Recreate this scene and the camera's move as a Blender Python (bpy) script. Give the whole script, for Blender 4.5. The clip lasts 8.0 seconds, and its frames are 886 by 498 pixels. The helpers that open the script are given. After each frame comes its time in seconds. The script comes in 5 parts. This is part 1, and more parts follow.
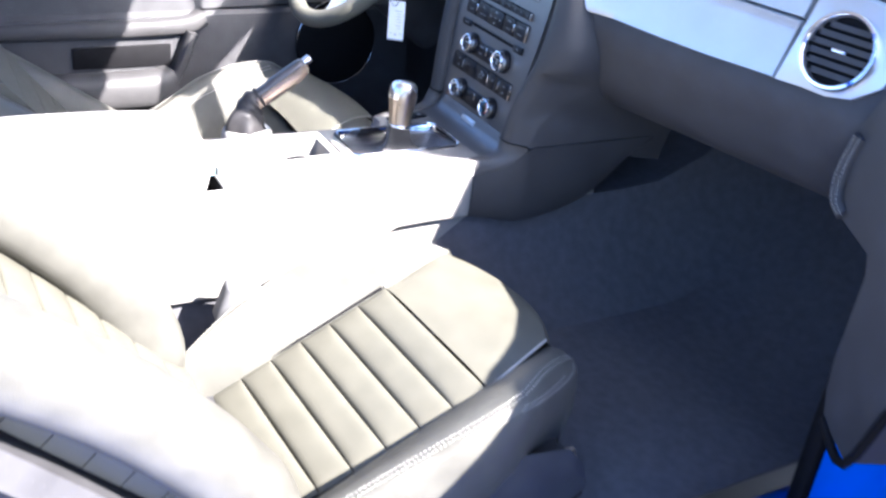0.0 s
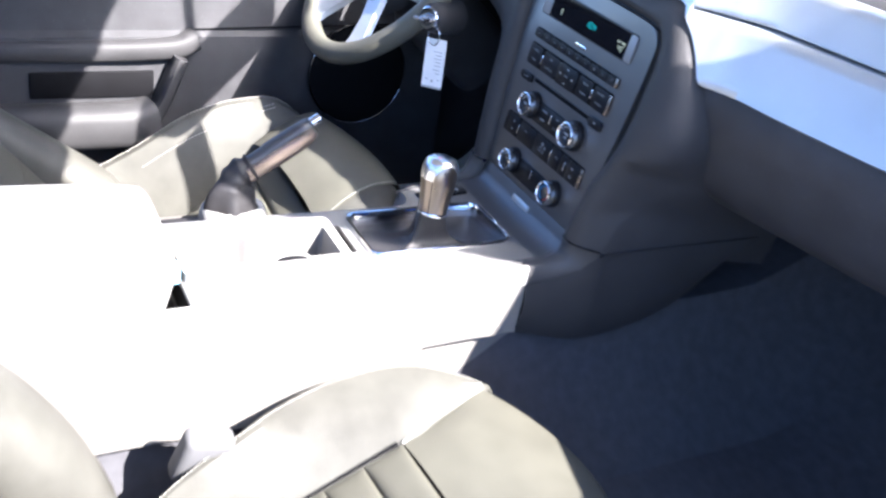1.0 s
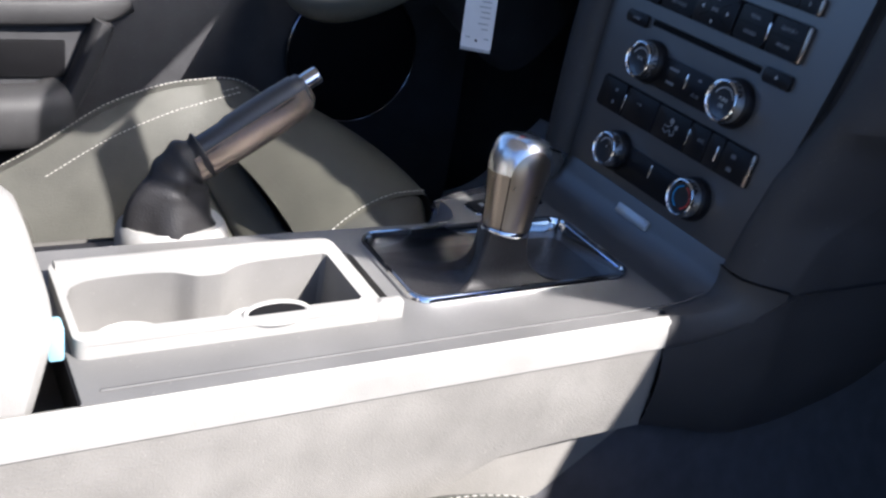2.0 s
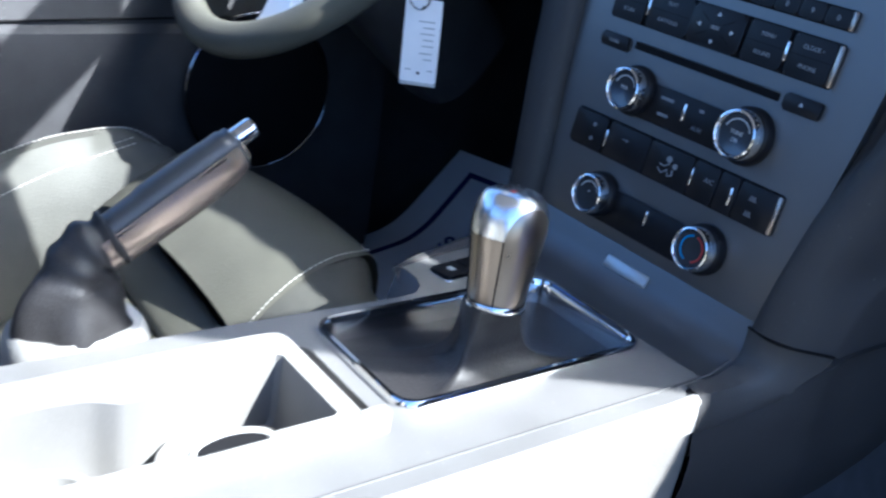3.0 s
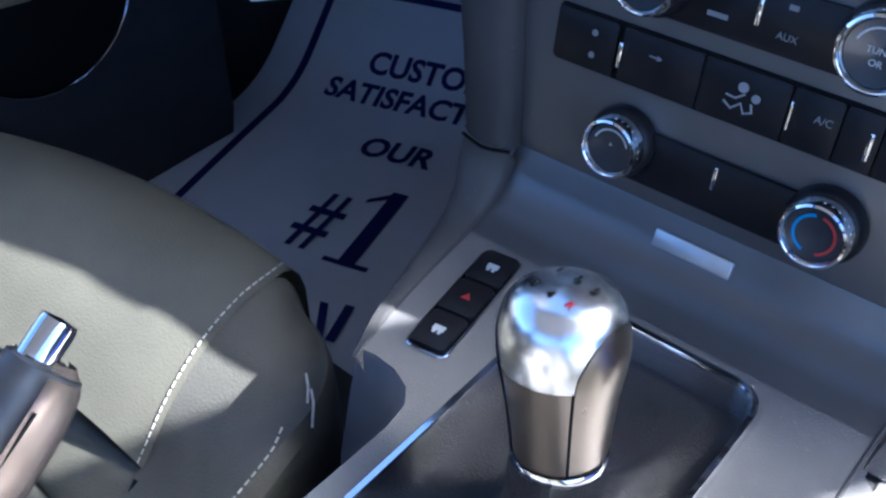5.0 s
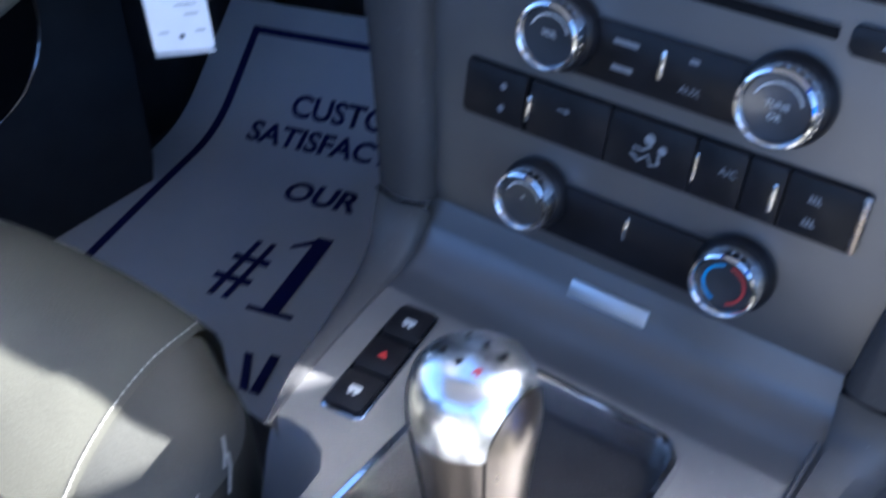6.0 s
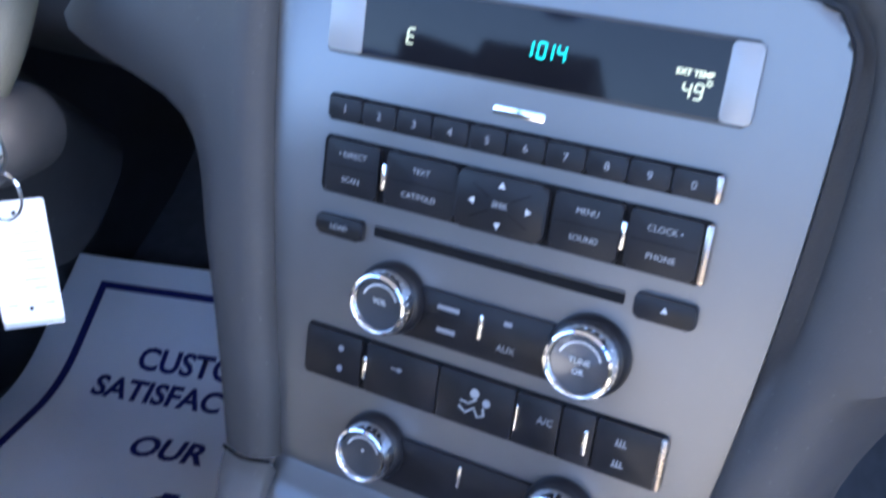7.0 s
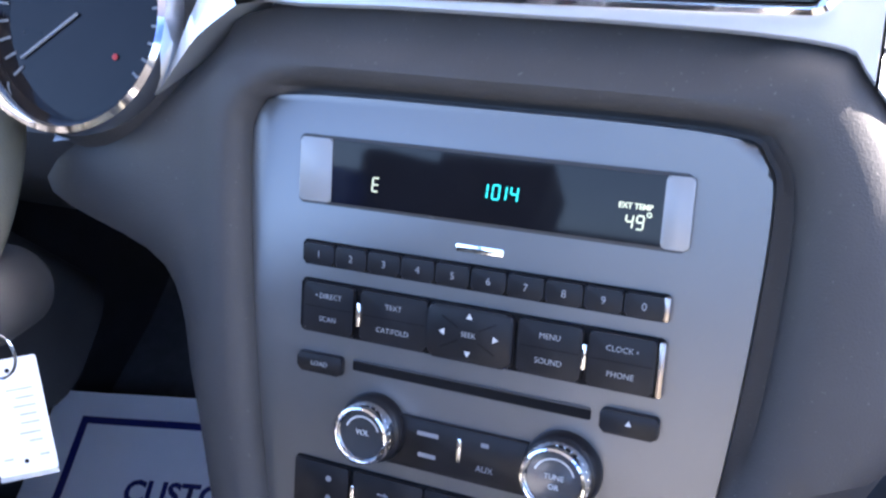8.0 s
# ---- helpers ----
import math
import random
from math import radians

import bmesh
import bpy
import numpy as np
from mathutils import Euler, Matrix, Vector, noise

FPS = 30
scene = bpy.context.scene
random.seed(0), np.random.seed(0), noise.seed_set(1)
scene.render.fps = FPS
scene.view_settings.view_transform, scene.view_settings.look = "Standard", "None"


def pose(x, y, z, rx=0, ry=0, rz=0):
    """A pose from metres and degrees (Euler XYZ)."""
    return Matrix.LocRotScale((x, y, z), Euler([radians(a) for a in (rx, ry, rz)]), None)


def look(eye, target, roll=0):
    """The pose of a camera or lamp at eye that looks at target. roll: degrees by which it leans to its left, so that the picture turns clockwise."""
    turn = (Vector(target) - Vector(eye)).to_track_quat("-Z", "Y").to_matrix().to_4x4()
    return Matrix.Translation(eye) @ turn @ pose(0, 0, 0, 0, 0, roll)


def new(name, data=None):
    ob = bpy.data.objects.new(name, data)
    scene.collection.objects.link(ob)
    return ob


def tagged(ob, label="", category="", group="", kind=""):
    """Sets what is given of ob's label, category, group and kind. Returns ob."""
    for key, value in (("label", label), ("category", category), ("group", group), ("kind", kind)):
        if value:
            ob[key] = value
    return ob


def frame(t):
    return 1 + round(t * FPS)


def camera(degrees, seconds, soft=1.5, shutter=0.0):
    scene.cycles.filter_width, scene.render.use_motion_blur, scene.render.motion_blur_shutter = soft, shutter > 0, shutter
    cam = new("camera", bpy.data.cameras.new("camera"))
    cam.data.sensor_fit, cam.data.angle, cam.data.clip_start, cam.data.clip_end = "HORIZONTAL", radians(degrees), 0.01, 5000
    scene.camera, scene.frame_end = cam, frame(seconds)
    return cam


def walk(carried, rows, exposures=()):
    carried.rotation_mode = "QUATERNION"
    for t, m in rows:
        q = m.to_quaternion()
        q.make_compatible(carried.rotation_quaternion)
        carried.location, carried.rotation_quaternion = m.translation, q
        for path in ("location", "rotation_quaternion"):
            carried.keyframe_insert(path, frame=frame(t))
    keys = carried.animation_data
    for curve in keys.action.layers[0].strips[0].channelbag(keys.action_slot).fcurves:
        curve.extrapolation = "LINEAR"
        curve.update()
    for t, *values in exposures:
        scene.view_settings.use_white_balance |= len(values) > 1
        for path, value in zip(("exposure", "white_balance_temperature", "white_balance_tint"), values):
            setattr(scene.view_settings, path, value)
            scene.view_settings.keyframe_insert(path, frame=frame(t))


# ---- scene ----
cam = camera(47.9, 8.0, soft=2.4, shutter=0.4)
# the car stands nose-down by a few degrees; its own frame has the console level
CAR = Matrix.Translation((0, 0, 0.32)) @ Matrix.Rotation(radians(-8.0), 4, "X")
PATH = [
    (0, (1.359, -0.865, 0.873), (0.000, -0.041, 0.027), 6.77),
    (0.5, (1.174, -0.809, 0.878), (-0.184, 0.007, 0.023), 7.93),
    (1, (0.974, -0.699, 0.842), (-0.384, 0.099, -0.031), 9.60),
    (1.2, (0.863, -0.650, 0.819), (-0.500, 0.124, -0.067), 9.48),
    (2.3, (0.510, -0.555, 0.552), (-0.852, 0.363, -0.185), 9.53),
    (2.5, (0.479, -0.556, 0.552), (-0.875, 0.392, -0.162), 9.01),
    (2.8, (0.445, -0.553, 0.558), (-0.870, 0.442, -0.163), 9.20),
    (3, (0.421, -0.539, 0.556), (-0.851, 0.508, -0.169), 9.15),
    (3.3, (0.363, -0.506, 0.562), (-0.839, 0.582, -0.219), 8.05),
    (3.5, (0.315, -0.481, 0.562), (-0.856, 0.609, -0.264), 6.52),
    (3.8, (0.247, -0.438, 0.567), (-0.896, 0.624, -0.331), 3.98),
    (4, (0.212, -0.414, 0.571), (-0.898, 0.638, -0.378), 2.57),
    (4.5, (0.159, -0.380, 0.568), (-0.798, 0.650, -0.555), 0.02),
    (4.7, (0.148, -0.373, 0.576), (-0.774, 0.656, -0.579), -0.54),
    (5.8, (0.138, -0.355, 0.587), (-0.700, 0.707, -0.600), -1.02),
    (6, (0.143, -0.350, 0.588), (-0.682, 0.782, -0.542), 0.29),
    (6.3, (0.148, -0.343, 0.598), (-0.635, 0.923, -0.414), 1.60),
    (6.5, (0.152, -0.349, 0.604), (-0.608, 0.986, -0.335), 2.40),
    (6.8, (0.158, -0.362, 0.612), (-0.584, 1.046, -0.229), 3.20),
    (7, (0.163, -0.369, 0.619), (-0.568, 1.085, -0.150), 3.12),
    (7.5, (0.171, -0.382, 0.634), (-0.556, 1.132, -0.013), 1.05),
    (8, (0.174, -0.391, 0.648), (-0.544, 1.144, 0.040), -0.38),
]
walk(cam, [(t, CAR @ look(eye, target, roll)) for t, eye, target, roll in PATH],
     exposures=[(0.0, 3.60, 5300, 17), (0.6, 3.50, 5300, 17), (1.2, 2.90, 5250, 16), (2.3, 1.60, 5300, 14), (2.6, 1.77, 5200, 13), (3.0, 2.57, 4800, 8), (3.5, 3.15, 4620, 7), (4.5, 2.93, 4760, 12), (5.8, 3.00, 4900, 13), (6.0, 3.24, 4900, 13), (6.5, 4.53, 5200, 15), (7.0, 4.48, 5350, 16), (7.5, 4.22, 5450, 18), (8.0, 4.24, 5600, 20)])
# ---- light ----
SUN_AZ, SUN_EL = 62.0, 42.8
sun_way = CAR.to_3x3() @ Vector((math.cos(radians(SUN_EL)) * math.sin(radians(SUN_AZ)),
                                 math.cos(radians(SUN_EL)) * math.cos(radians(SUN_AZ)), math.sin(radians(SUN_EL))))
sun = new("sun", bpy.data.lights.new("sun", "SUN"))
sun.data.energy, sun.data.angle, sun.data.color = 5.0, radians(0.5), (1.0, 0.85, 0.64)
sun.matrix_world = look(sun_way * 20, (0, 0, 0))
world = bpy.data.worlds.new("world")
scene.world = world
world.use_nodes = True
sky = world.node_tree.nodes.new("ShaderNodeTexSky")
sky.sky_type, sky.sun_disc = "NISHITA", False
sky.sun_elevation = math.asin(sun_way.normalized().z)
sky.sun_rotation = math.atan2(sun_way.x, sun_way.y)
background = world.node_tree.nodes["Background"]
background.inputs["Strength"].default_value = 0.06
world.node_tree.links.new(sky.outputs["Color"], background.inputs["Color"])


# ---- materials ----
def material(name, base, rough=0.5, metal=0.0, vary=0.15, vary_scale=30.0, bump=0.0, bump_scale=900.0, cells=False, coat=0.0, dirt=0.0, specular=0.5):
    """A surface with two scales of variation: blotches in colour and gloss, and a fine relief."""
    m = bpy.data.materials.new(name)
    m.use_nodes = True
    nodes, link = m.node_tree.nodes, m.node_tree.links.new
    b = nodes["Principled BSDF"]
    b.inputs["Metallic"].default_value = metal
    b.inputs["Coat Weight"].default_value = coat
    b.inputs["Specular IOR Level"].default_value = specular
    where = nodes.new("ShaderNodeTexCoord").outputs["Object"]
    blot = nodes.new("ShaderNodeTexNoise")
    blot.inputs["Scale"].default_value, blot.inputs["Detail"].default_value = vary_scale, 5.0
    link(where, blot.inputs["Vector"])
    ramp = nodes.new("ShaderNodeValToRGB")
    ramp.color_ramp.elements[0].position, ramp.color_ramp.elements[1].position = 0.3, 0.7
    ramp.color_ramp.elements[0].color = (*[c * (1 - vary) for c in base], 1)
    ramp.color_ramp.elements[1].color = (*[min(1.0, c * (1 + vary)) for c in base], 1)
    link(blot.outputs["Fac"], ramp.inputs["Fac"])
    colour = ramp.outputs["Color"]
    if dirt:
        specks = nodes.new("ShaderNodeTexNoise")
        specks.inputs["Scale"].default_value, specks.inputs["Detail"].default_value = 420.0, 2.0
        link(where, specks.inputs["Vector"])
        cut = nodes.new("ShaderNodeMapRange")
        cut.inputs["From Min"].default_value, cut.inputs["From Max"].default_value, cut.inputs["To Max"].default_value = 0.68, 0.8, dirt
        link(specks.outputs["Fac"], cut.inputs["Value"])
        mix = nodes.new("ShaderNodeMix")
        mix.data_type = "RGBA"
        mix.inputs["B"].default_value = (0.45, 0.43, 0.4, 1)
        link(cut.outputs["Result"], mix.inputs["Factor"])
        link(colour, mix.inputs["A"])
        colour = mix.outputs["Result"]
    link(colour, b.inputs["Base Color"])
    gloss = nodes.new("ShaderNodeMapRange")
    gloss.inputs["To Min"].default_value, gloss.inputs["To Max"].default_value = max(0.02, rough * 0.82), min(1.0, rough * 1.18)
    link(blot.outputs["Fac"], gloss.inputs["Value"])
    link(gloss.outputs["Result"], b.inputs["Roughness"])
    if bump:
        if cells:
            grain = nodes.new("ShaderNodeTexVoronoi")
            grain.inputs["Scale"].default_value = bump_scale
            height = grain.outputs["Distance"]
        else:
            grain = nodes.new("ShaderNodeTexNoise")
            grain.inputs["Scale"].default_value, grain.inputs["Detail"].default_value = bump_scale, 3.0
            height = grain.outputs["Fac"]
        link(where, grain.inputs["Vector"])
        relief = nodes.new("ShaderNodeBump")
        relief.inputs["Strength"].default_value, relief.inputs["Distance"].default_value = bump, 0.0005
        link(height, relief.inputs["Height"])
        link(relief.outputs["Normal"], b.inputs["Normal"])
    return m


def glow(name, colour, strength):
    m = bpy.data.materials.new(name)
    m.use_nodes = True
    b = m.node_tree.nodes["Principled BSDF"]
    b.inputs["Base Color"].default_value = (*colour, 1)
    b.inputs["Emission Color"].default_value = (*colour, 1)
    b.inputs["Emission Strength"].default_value = strength
    return m


def clear(name, tint=(1, 1, 1), rough=0.0):
    m = bpy.data.materials.new(name)
    m.use_nodes = True
    b = m.node_tree.nodes["Principled BSDF"]
    b.inputs["Base Color"].default_value = (*tint, 1)
    b.inputs["Transmission Weight"].default_value = 1.0
    b.inputs["Roughness"].default_value = rough
    b.inputs["IOR"].default_value = 1.45
    return m


SILVER = material("satin_silver_paint", (0.150, 0.150, 0.152), 0.36, 0.72, 0.05, 14, 0.05, 1800)
ALU = material("brushed_aluminium", (0.52, 0.55, 0.58), 0.36, 0.75, 0.04, 20, 0.04, 900)
CAPEND = material("dull_silver_plastic", (0.24, 0.245, 0.255), 0.42, 0.3, 0.04, 20, 0.04, 900)
CHROME = material("chrome", (0.82, 0.82, 0.83), 0.07, 1.0, 0.03, 60)
SATIN = material("satin_metal", (0.42, 0.365, 0.32), 0.27, 1.0, 0.02, 60)
KNOB = material("bronze_grey_knob_metal", (0.33, 0.285, 0.24), 0.30, 1.0, 0.02, 60)
CAP = material("polished_knob_metal", (0.94, 0.94, 0.94), 0.25, 1.0, 0.012, 20)
DASH = material("dash_vinyl", (0.036, 0.036, 0.039), 0.58, 0, 0.18, 25, 0.35, 700, True, dirt=0.12, specular=0.32)
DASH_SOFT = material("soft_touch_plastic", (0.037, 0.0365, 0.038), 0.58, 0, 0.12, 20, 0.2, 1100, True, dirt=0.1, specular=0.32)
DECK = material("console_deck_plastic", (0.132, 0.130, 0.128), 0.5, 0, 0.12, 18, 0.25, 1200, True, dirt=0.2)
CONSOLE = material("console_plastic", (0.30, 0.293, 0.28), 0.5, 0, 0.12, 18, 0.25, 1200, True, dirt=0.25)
# console grey at 0.55: the shade inside the well is put into its colour
TRAY = material("shaded_well_plastic", (0.165, 0.160, 0.153), 0.55, 0, 0.12, 18, 0.25, 1200, True, dirt=0.2)
RAIL = material("dark_rail_plastic", (0.052, 0.051, 0.052), 0.52, 0, 0.12, 20, 0.2, 1100, True, dirt=0.12)
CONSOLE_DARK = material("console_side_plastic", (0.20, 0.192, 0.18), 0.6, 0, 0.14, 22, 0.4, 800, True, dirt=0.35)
KNEE = material("blue_grey_pad", (0.115, 0.12, 0.132), 0.5, 0, 0.12, 25, 0.2, 900, True)
LEATHER = material("charcoal_leather", (0.089, 0.087, 0.070), 0.46, 0, 0.09, 22, 0.35, 650, True, specular=0.28)
BOLSTER = material("charcoal_bolster_leather", (0.072, 0.071, 0.062), 0.44, 0, 0.16, 22, 0.35, 650, True, specular=0.28)
BRONZE = material("bronze_plastic", (0.30, 0.24, 0.20), 0.25, 0.75, 0.08, 30, 0.06, 1500)
GRIP = material("grip_plastic", (0.030, 0.032, 0.037), 0.33, 0, 0.12, 25, 0.08, 1500)
BOOT = material("black_boot_leather", (0.022, 0.021, 0.022), 0.42, 0, 0.25, 40, 0.45, 800, True, specular=0.3)
CARPET = material("carpet", (0.080, 0.080, 0.088), 0.95, 0, 0.12, 60, 1.0, 1500, specular=0.1)
THREAD = material("white_thread", (0.42, 0.41, 0.38), 0.8, 0, 0.15, 300)
BUTTON = material("button_black", (0.009, 0.009, 0.011), 0.34, 0, 0.2, 60, 0.05, 1500, specular=0.2)
GLOSS = material("gloss_black", (0.006, 0.006, 0.008), 0.05, 0, 0.1, 60, specular=0.18)
KNOB_CAP = material("smoked_knob_cap", (0.060, 0.066, 0.078), 0.2, 0.5, 0.08, 90, coat=0.4)
DARK_CHROME = material("dark_chrome", (0.30, 0.30, 0.31), 0.12, 1.0, 0.05, 60)
DARK = material("recess_black", (0.005, 0.005, 0.006), 0.7, 0, 0.2, 60, specular=0.1)
MARK = material("printed_mark", (0.42, 0.44, 0.46), 0.5, 0, 0.1, 200)
FAINT = material("faint_print", (0.16, 0.17, 0.19), 0.5, 0, 0.1, 200)
LEGEND = material("key_legend", (0.21, 0.22, 0.235), 0.5, 0, 0.1, 200)
RED = material("red_print", (0.34, 0.02, 0.02), 0.5, 0, 0.1, 200)
BLUE_MARK = material("blue_print", (0.02, 0.22, 0.5), 0.5, 0, 0.1, 200)
PAPER = material("white_paper", (0.88, 0.88, 0.89), 0.85, 0, 0.05, 9, 0.25, 60)
INK = material("navy_ink", (0.012, 0.014, 0.13), 0.7, 0, 0.15, 150)
TAG = material("white_tag_plastic", (0.80, 0.81, 0.83), 0.35, 0, 0.03, 60)
LATCH = material("pale_blue_plastic", (0.30, 0.55, 0.70), 0.3, 0, 0.05, 60)
PAINT = material("blue_car_paint", (0.0, 0.10, 0.62), 0.3, 0.1, 0.05, 12, coat=1.0)
HEADLINER = material("headliner", (0.56, 0.55, 0.53), 0.95, 0, 0.08, 40, 0.4, 900)
LINER = material("pillar_trim", (0.10, 0.10, 0.105), 0.95, 0, 0.1, 40, 0.4, 900)
ASPHALT = material("asphalt", (0.16, 0.157, 0.15), 0.9, 0, 0.3, 3, 0.8, 120)
GLASS = clear("window_glass")
TEAL = glow("teal_digits", (0.05, 0.75, 0.62), 0.035)
WARM = glow("warm_digits", (0.75, 0.74, 0.45), 0.015)

# ---- mesh helpers ----


def thing(name, label, category, group="", kind=""):
    """An empty at the car's frame that carries the parts of one thing."""
    ob = new(name)
    ob.matrix_world = CAR
    ob.empty_display_size = 0.05
    return tagged(ob, label, category, group, kind)


def part(name, bm, mat, parent, label="", smooth=True, angle=38):
    """One mesh under a thing or a part, in the car's coordinates."""
    bmesh.ops.recalc_face_normals(bm, faces=bm.faces)
    me = bpy.data.meshes.new(name)
    bm.to_mesh(me)
    bm.free()
    me.materials.append(mat)
    if smooth:
        me.polygons.foreach_set("use_smooth", [True] * len(me.polygons))
        me.set_sharp_from_angle(angle=radians(angle))
    ob = new(name, me)
    ob.parent = parent
    return tagged(ob, label)


def box(x0, x1, y0, y1, z0, z1, bev=0.0, seg=2, m=None):
    bm = bmesh.new()
    bmesh.ops.create_cube(bm, size=1, matrix=Matrix.LocRotScale(((x0 + x1) / 2, (y0 + y1) / 2, (z0 + z1) / 2), None, (x1 - x0, y1 - y0, z1 - z0)))
    if bev:
        bmesh.ops.bevel(bm, geom=bm.edges[:], offset=bev, segments=seg, affect="EDGES", profile=0.5)
    if m is not None:
        bm.transform(m)
    return bm


def rrect(cx, cy, w, h, r, n=5):
    out = []
    for sx, sy, a0 in ((1, 1, 0), (-1, 1, 90), (-1, -1, 180), (1, -1, 270)):
        for k in range(n + 1):
            a = radians(a0 + 90 * k / n)
            out.append((cx + sx * (w / 2 - r) + r * math.cos(a), cy + sy * (h / 2 - r) + r * math.sin(a)))
    return out


def plate(poly, w0, w1, bev=0.0, seg=2, m=None):
    """A flat outline in u, v, from depth w0 to its face at w1, the face's rim rounded."""
    bm = bmesh.new()
    low = [bm.verts.new((u, v, w0)) for u, v in poly]
    top = [bm.verts.new((u, v, w1)) for u, v in poly]
    bm.faces.new(low[::-1])
    face = bm.faces.new(top)
    for i in range(len(poly)):
        j = (i + 1) % len(poly)
        bm.faces.new((low[i], low[j], top[j], top[i]))
    if bev:
        bmesh.ops.bevel(bm, geom=list(face.edges), offset=bev, segments=seg, affect="EDGES", profile=0.5, clamp_overlap=True)
    if m is not None:
        bm.transform(m)
    return bm


def loft(rings, closed=True, caps=(True, True), m=None):
    bm = bmesh.new()
    grid = [[bm.verts.new(p) for p in ring] for ring in rings]
    n = len(grid[0])
    for a, b in zip(grid, grid[1:]):
        for i in range(n if closed else n - 1):
            j = (i + 1) % n
            bm.faces.new((a[i], a[j], b[j], b[i]))
    if closed:
        if caps[0]:
            bm.faces.new(grid[0][::-1])
        if caps[1]:
            bm.faces.new(grid[-1])
    if m is not None:
        bm.transform(m)
    return bm


def lathe(profile, n=40, m=None, caps=(True, True)):
    rings = [[(r * math.cos(2 * math.pi * k / n), r * math.sin(2 * math.pi * k / n), h) for k in range(n)] for r, h in profile]
    return loft(rings, True, caps, m)


def smooth_path(pts, steps=6):
    """A Catmull-Rom curve through the points."""
    pts = [Vector(p) for p in pts]
    ext = [2 * pts[0] - pts[1], *pts, 2 * pts[-1] - pts[-2]]
    out = []
    for i in range(1, len(ext) - 2):
        a, b, c, d = ext[i - 1:i + 3]
        for k in range(steps):
            t = k / steps
            out.append(0.5 * (2 * b + (c - a) * t + (2 * a - 5 * b + 4 * c - d) * t * t + (3 * b - a - 3 * c + d) * t ** 3))
    out.append(pts[-1])
    return out


def sweep(path, radii, n=18, up=(0, 0, 1), power=2.0, m=None, closed_path=False):
    """An oval section (across, along up) swept along a path; power over 2 squares it off."""
    path = [Vector(p) for p in path]
    rings = []
    for i, p in enumerate(path):
        a = path[(i - 1) % len(path)] if closed_path or i else p
        b = path[(i + 1) % len(path)] if closed_path or i < len(path) - 1 else p
        t = (b - a).normalized()
        side = t.cross(Vector(up)).normalized()
        rise = side.cross(t).normalized()
        ru, rv = radii[min(i, len(radii) - 1)]
        ring = []
        for k in range(n):
            c, s = math.cos(2 * math.pi * k / n), math.sin(2 * math.pi * k / n)
            u = math.copysign(abs(c) ** (2 / power), c) * ru
            v = math.copysign(abs(s) ** (2 / power), s) * rv
            ring.append(p + side * u + rise * v)
        rings.append(ring)
    if closed_path:
        rings.append(rings[0])
        bm = loft(rings, True, (False, False), m)
        bmesh.ops.remove_doubles(bm, verts=bm.verts[:], dist=1e-6)
        return bm
    return loft(rings, True, (True, True), m)


def ends_round(path, ru, rv, k=5):
    """Radii that swell from a rounded tip to full width and back again."""
    n = len(path)
    out = []
    for i in range(n):
        e = min(i, n - 1 - i) / k
        f = 1.0 if e >= 1 else max(0.12, math.sqrt(max(0.0, 1 - (1 - e) ** 2)))
        out.append((ru * f, rv * f))
    return out


def cushion(p00, p10, p11, p01, crown, thick, nu=14, nv=14, power=4):
    """An upholstered pad on four corners: a crowned face, rolled edges and a skirt."""
    p00, p10, p11, p01 = (Vector(p) for p in (p00, p10, p11, p01))
    nrm = (p10 - p00).cross(p01 - p00).normalized()
    if nrm.z < 0 and abs(nrm.z) > 0.2:
        nrm = -nrm
    bm = bmesh.new()
    g = []
    for j in range(nv + 1):
        row = []
        for i in range(nu + 1):
            u, v = 0.5 - 0.5 * math.cos(math.pi * i / nu), 0.5 - 0.5 * math.cos(math.pi * j / nv)
            p = p00 * (1 - u) * (1 - v) + p10 * u * (1 - v) + p11 * u * v + p01 * (1 - u) * v
            f = (1 - abs(2 * u - 1) ** power) * (1 - abs(2 * v - 1) ** power)
            row.append(bm.verts.new(p + nrm * crown * f ** 0.6))
        g.append(row)
    for j in range(nv):
        for i in range(nu):
            bm.faces.new((g[j][i], g[j][i + 1], g[j + 1][i + 1], g[j + 1][i]))
    rim = g[0][:-1] + [r[-1] for r in g[:-1]] + g[-1][:0:-1] + [r[0] for r in g[:0:-1]]
    low = [bm.verts.new(v.co - nrm * thick) for v in rim]
    for i in range(len(rim)):
        j = (i + 1) % len(rim)
        bm.faces.new((rim[i], rim[j], low[j], low[i]))
    bm.faces.new(low)
    return bm


def stitches(path, gap=0.0056, length=0.0034, r=0.00042, lift=(0, 0, 0.0004)):
    """A row of thread dashes along a path, in one mesh."""
    bm = bmesh.new()
    path = [Vector(p) + Vector(lift) for p in path]
    left = 0.0
    for a, b in zip(path, path[1:]):
        d = (b - a).length
        if d < 1e-9:
            continue
        t = (b - a) / d
        side = t.cross(Vector((0, 0, 1)))
        side = side.normalized() if side.length > 1e-4 else Vector((1, 0, 0))
        rise = side.cross(t)
        s = left
        while s < d:
            c0, c1 = a + t * s, a + t * (s + length)
            ring = [[bm.verts.new(c + side * (r * su) + rise * (r * sv)) for su, sv in ((1, 0), (0, 1), (-1, 0), (0, -1))] for c in (c0, c1)]
            for i in range(4):
                j = (i + 1) % 4
                bm.faces.new((ring[0][i], ring[0][j], ring[1][j], ring[1][i]))
            bm.faces.new(ring[0][::-1])
            bm.faces.new(ring[1])
            s += gap
        left = s - d
    return bm


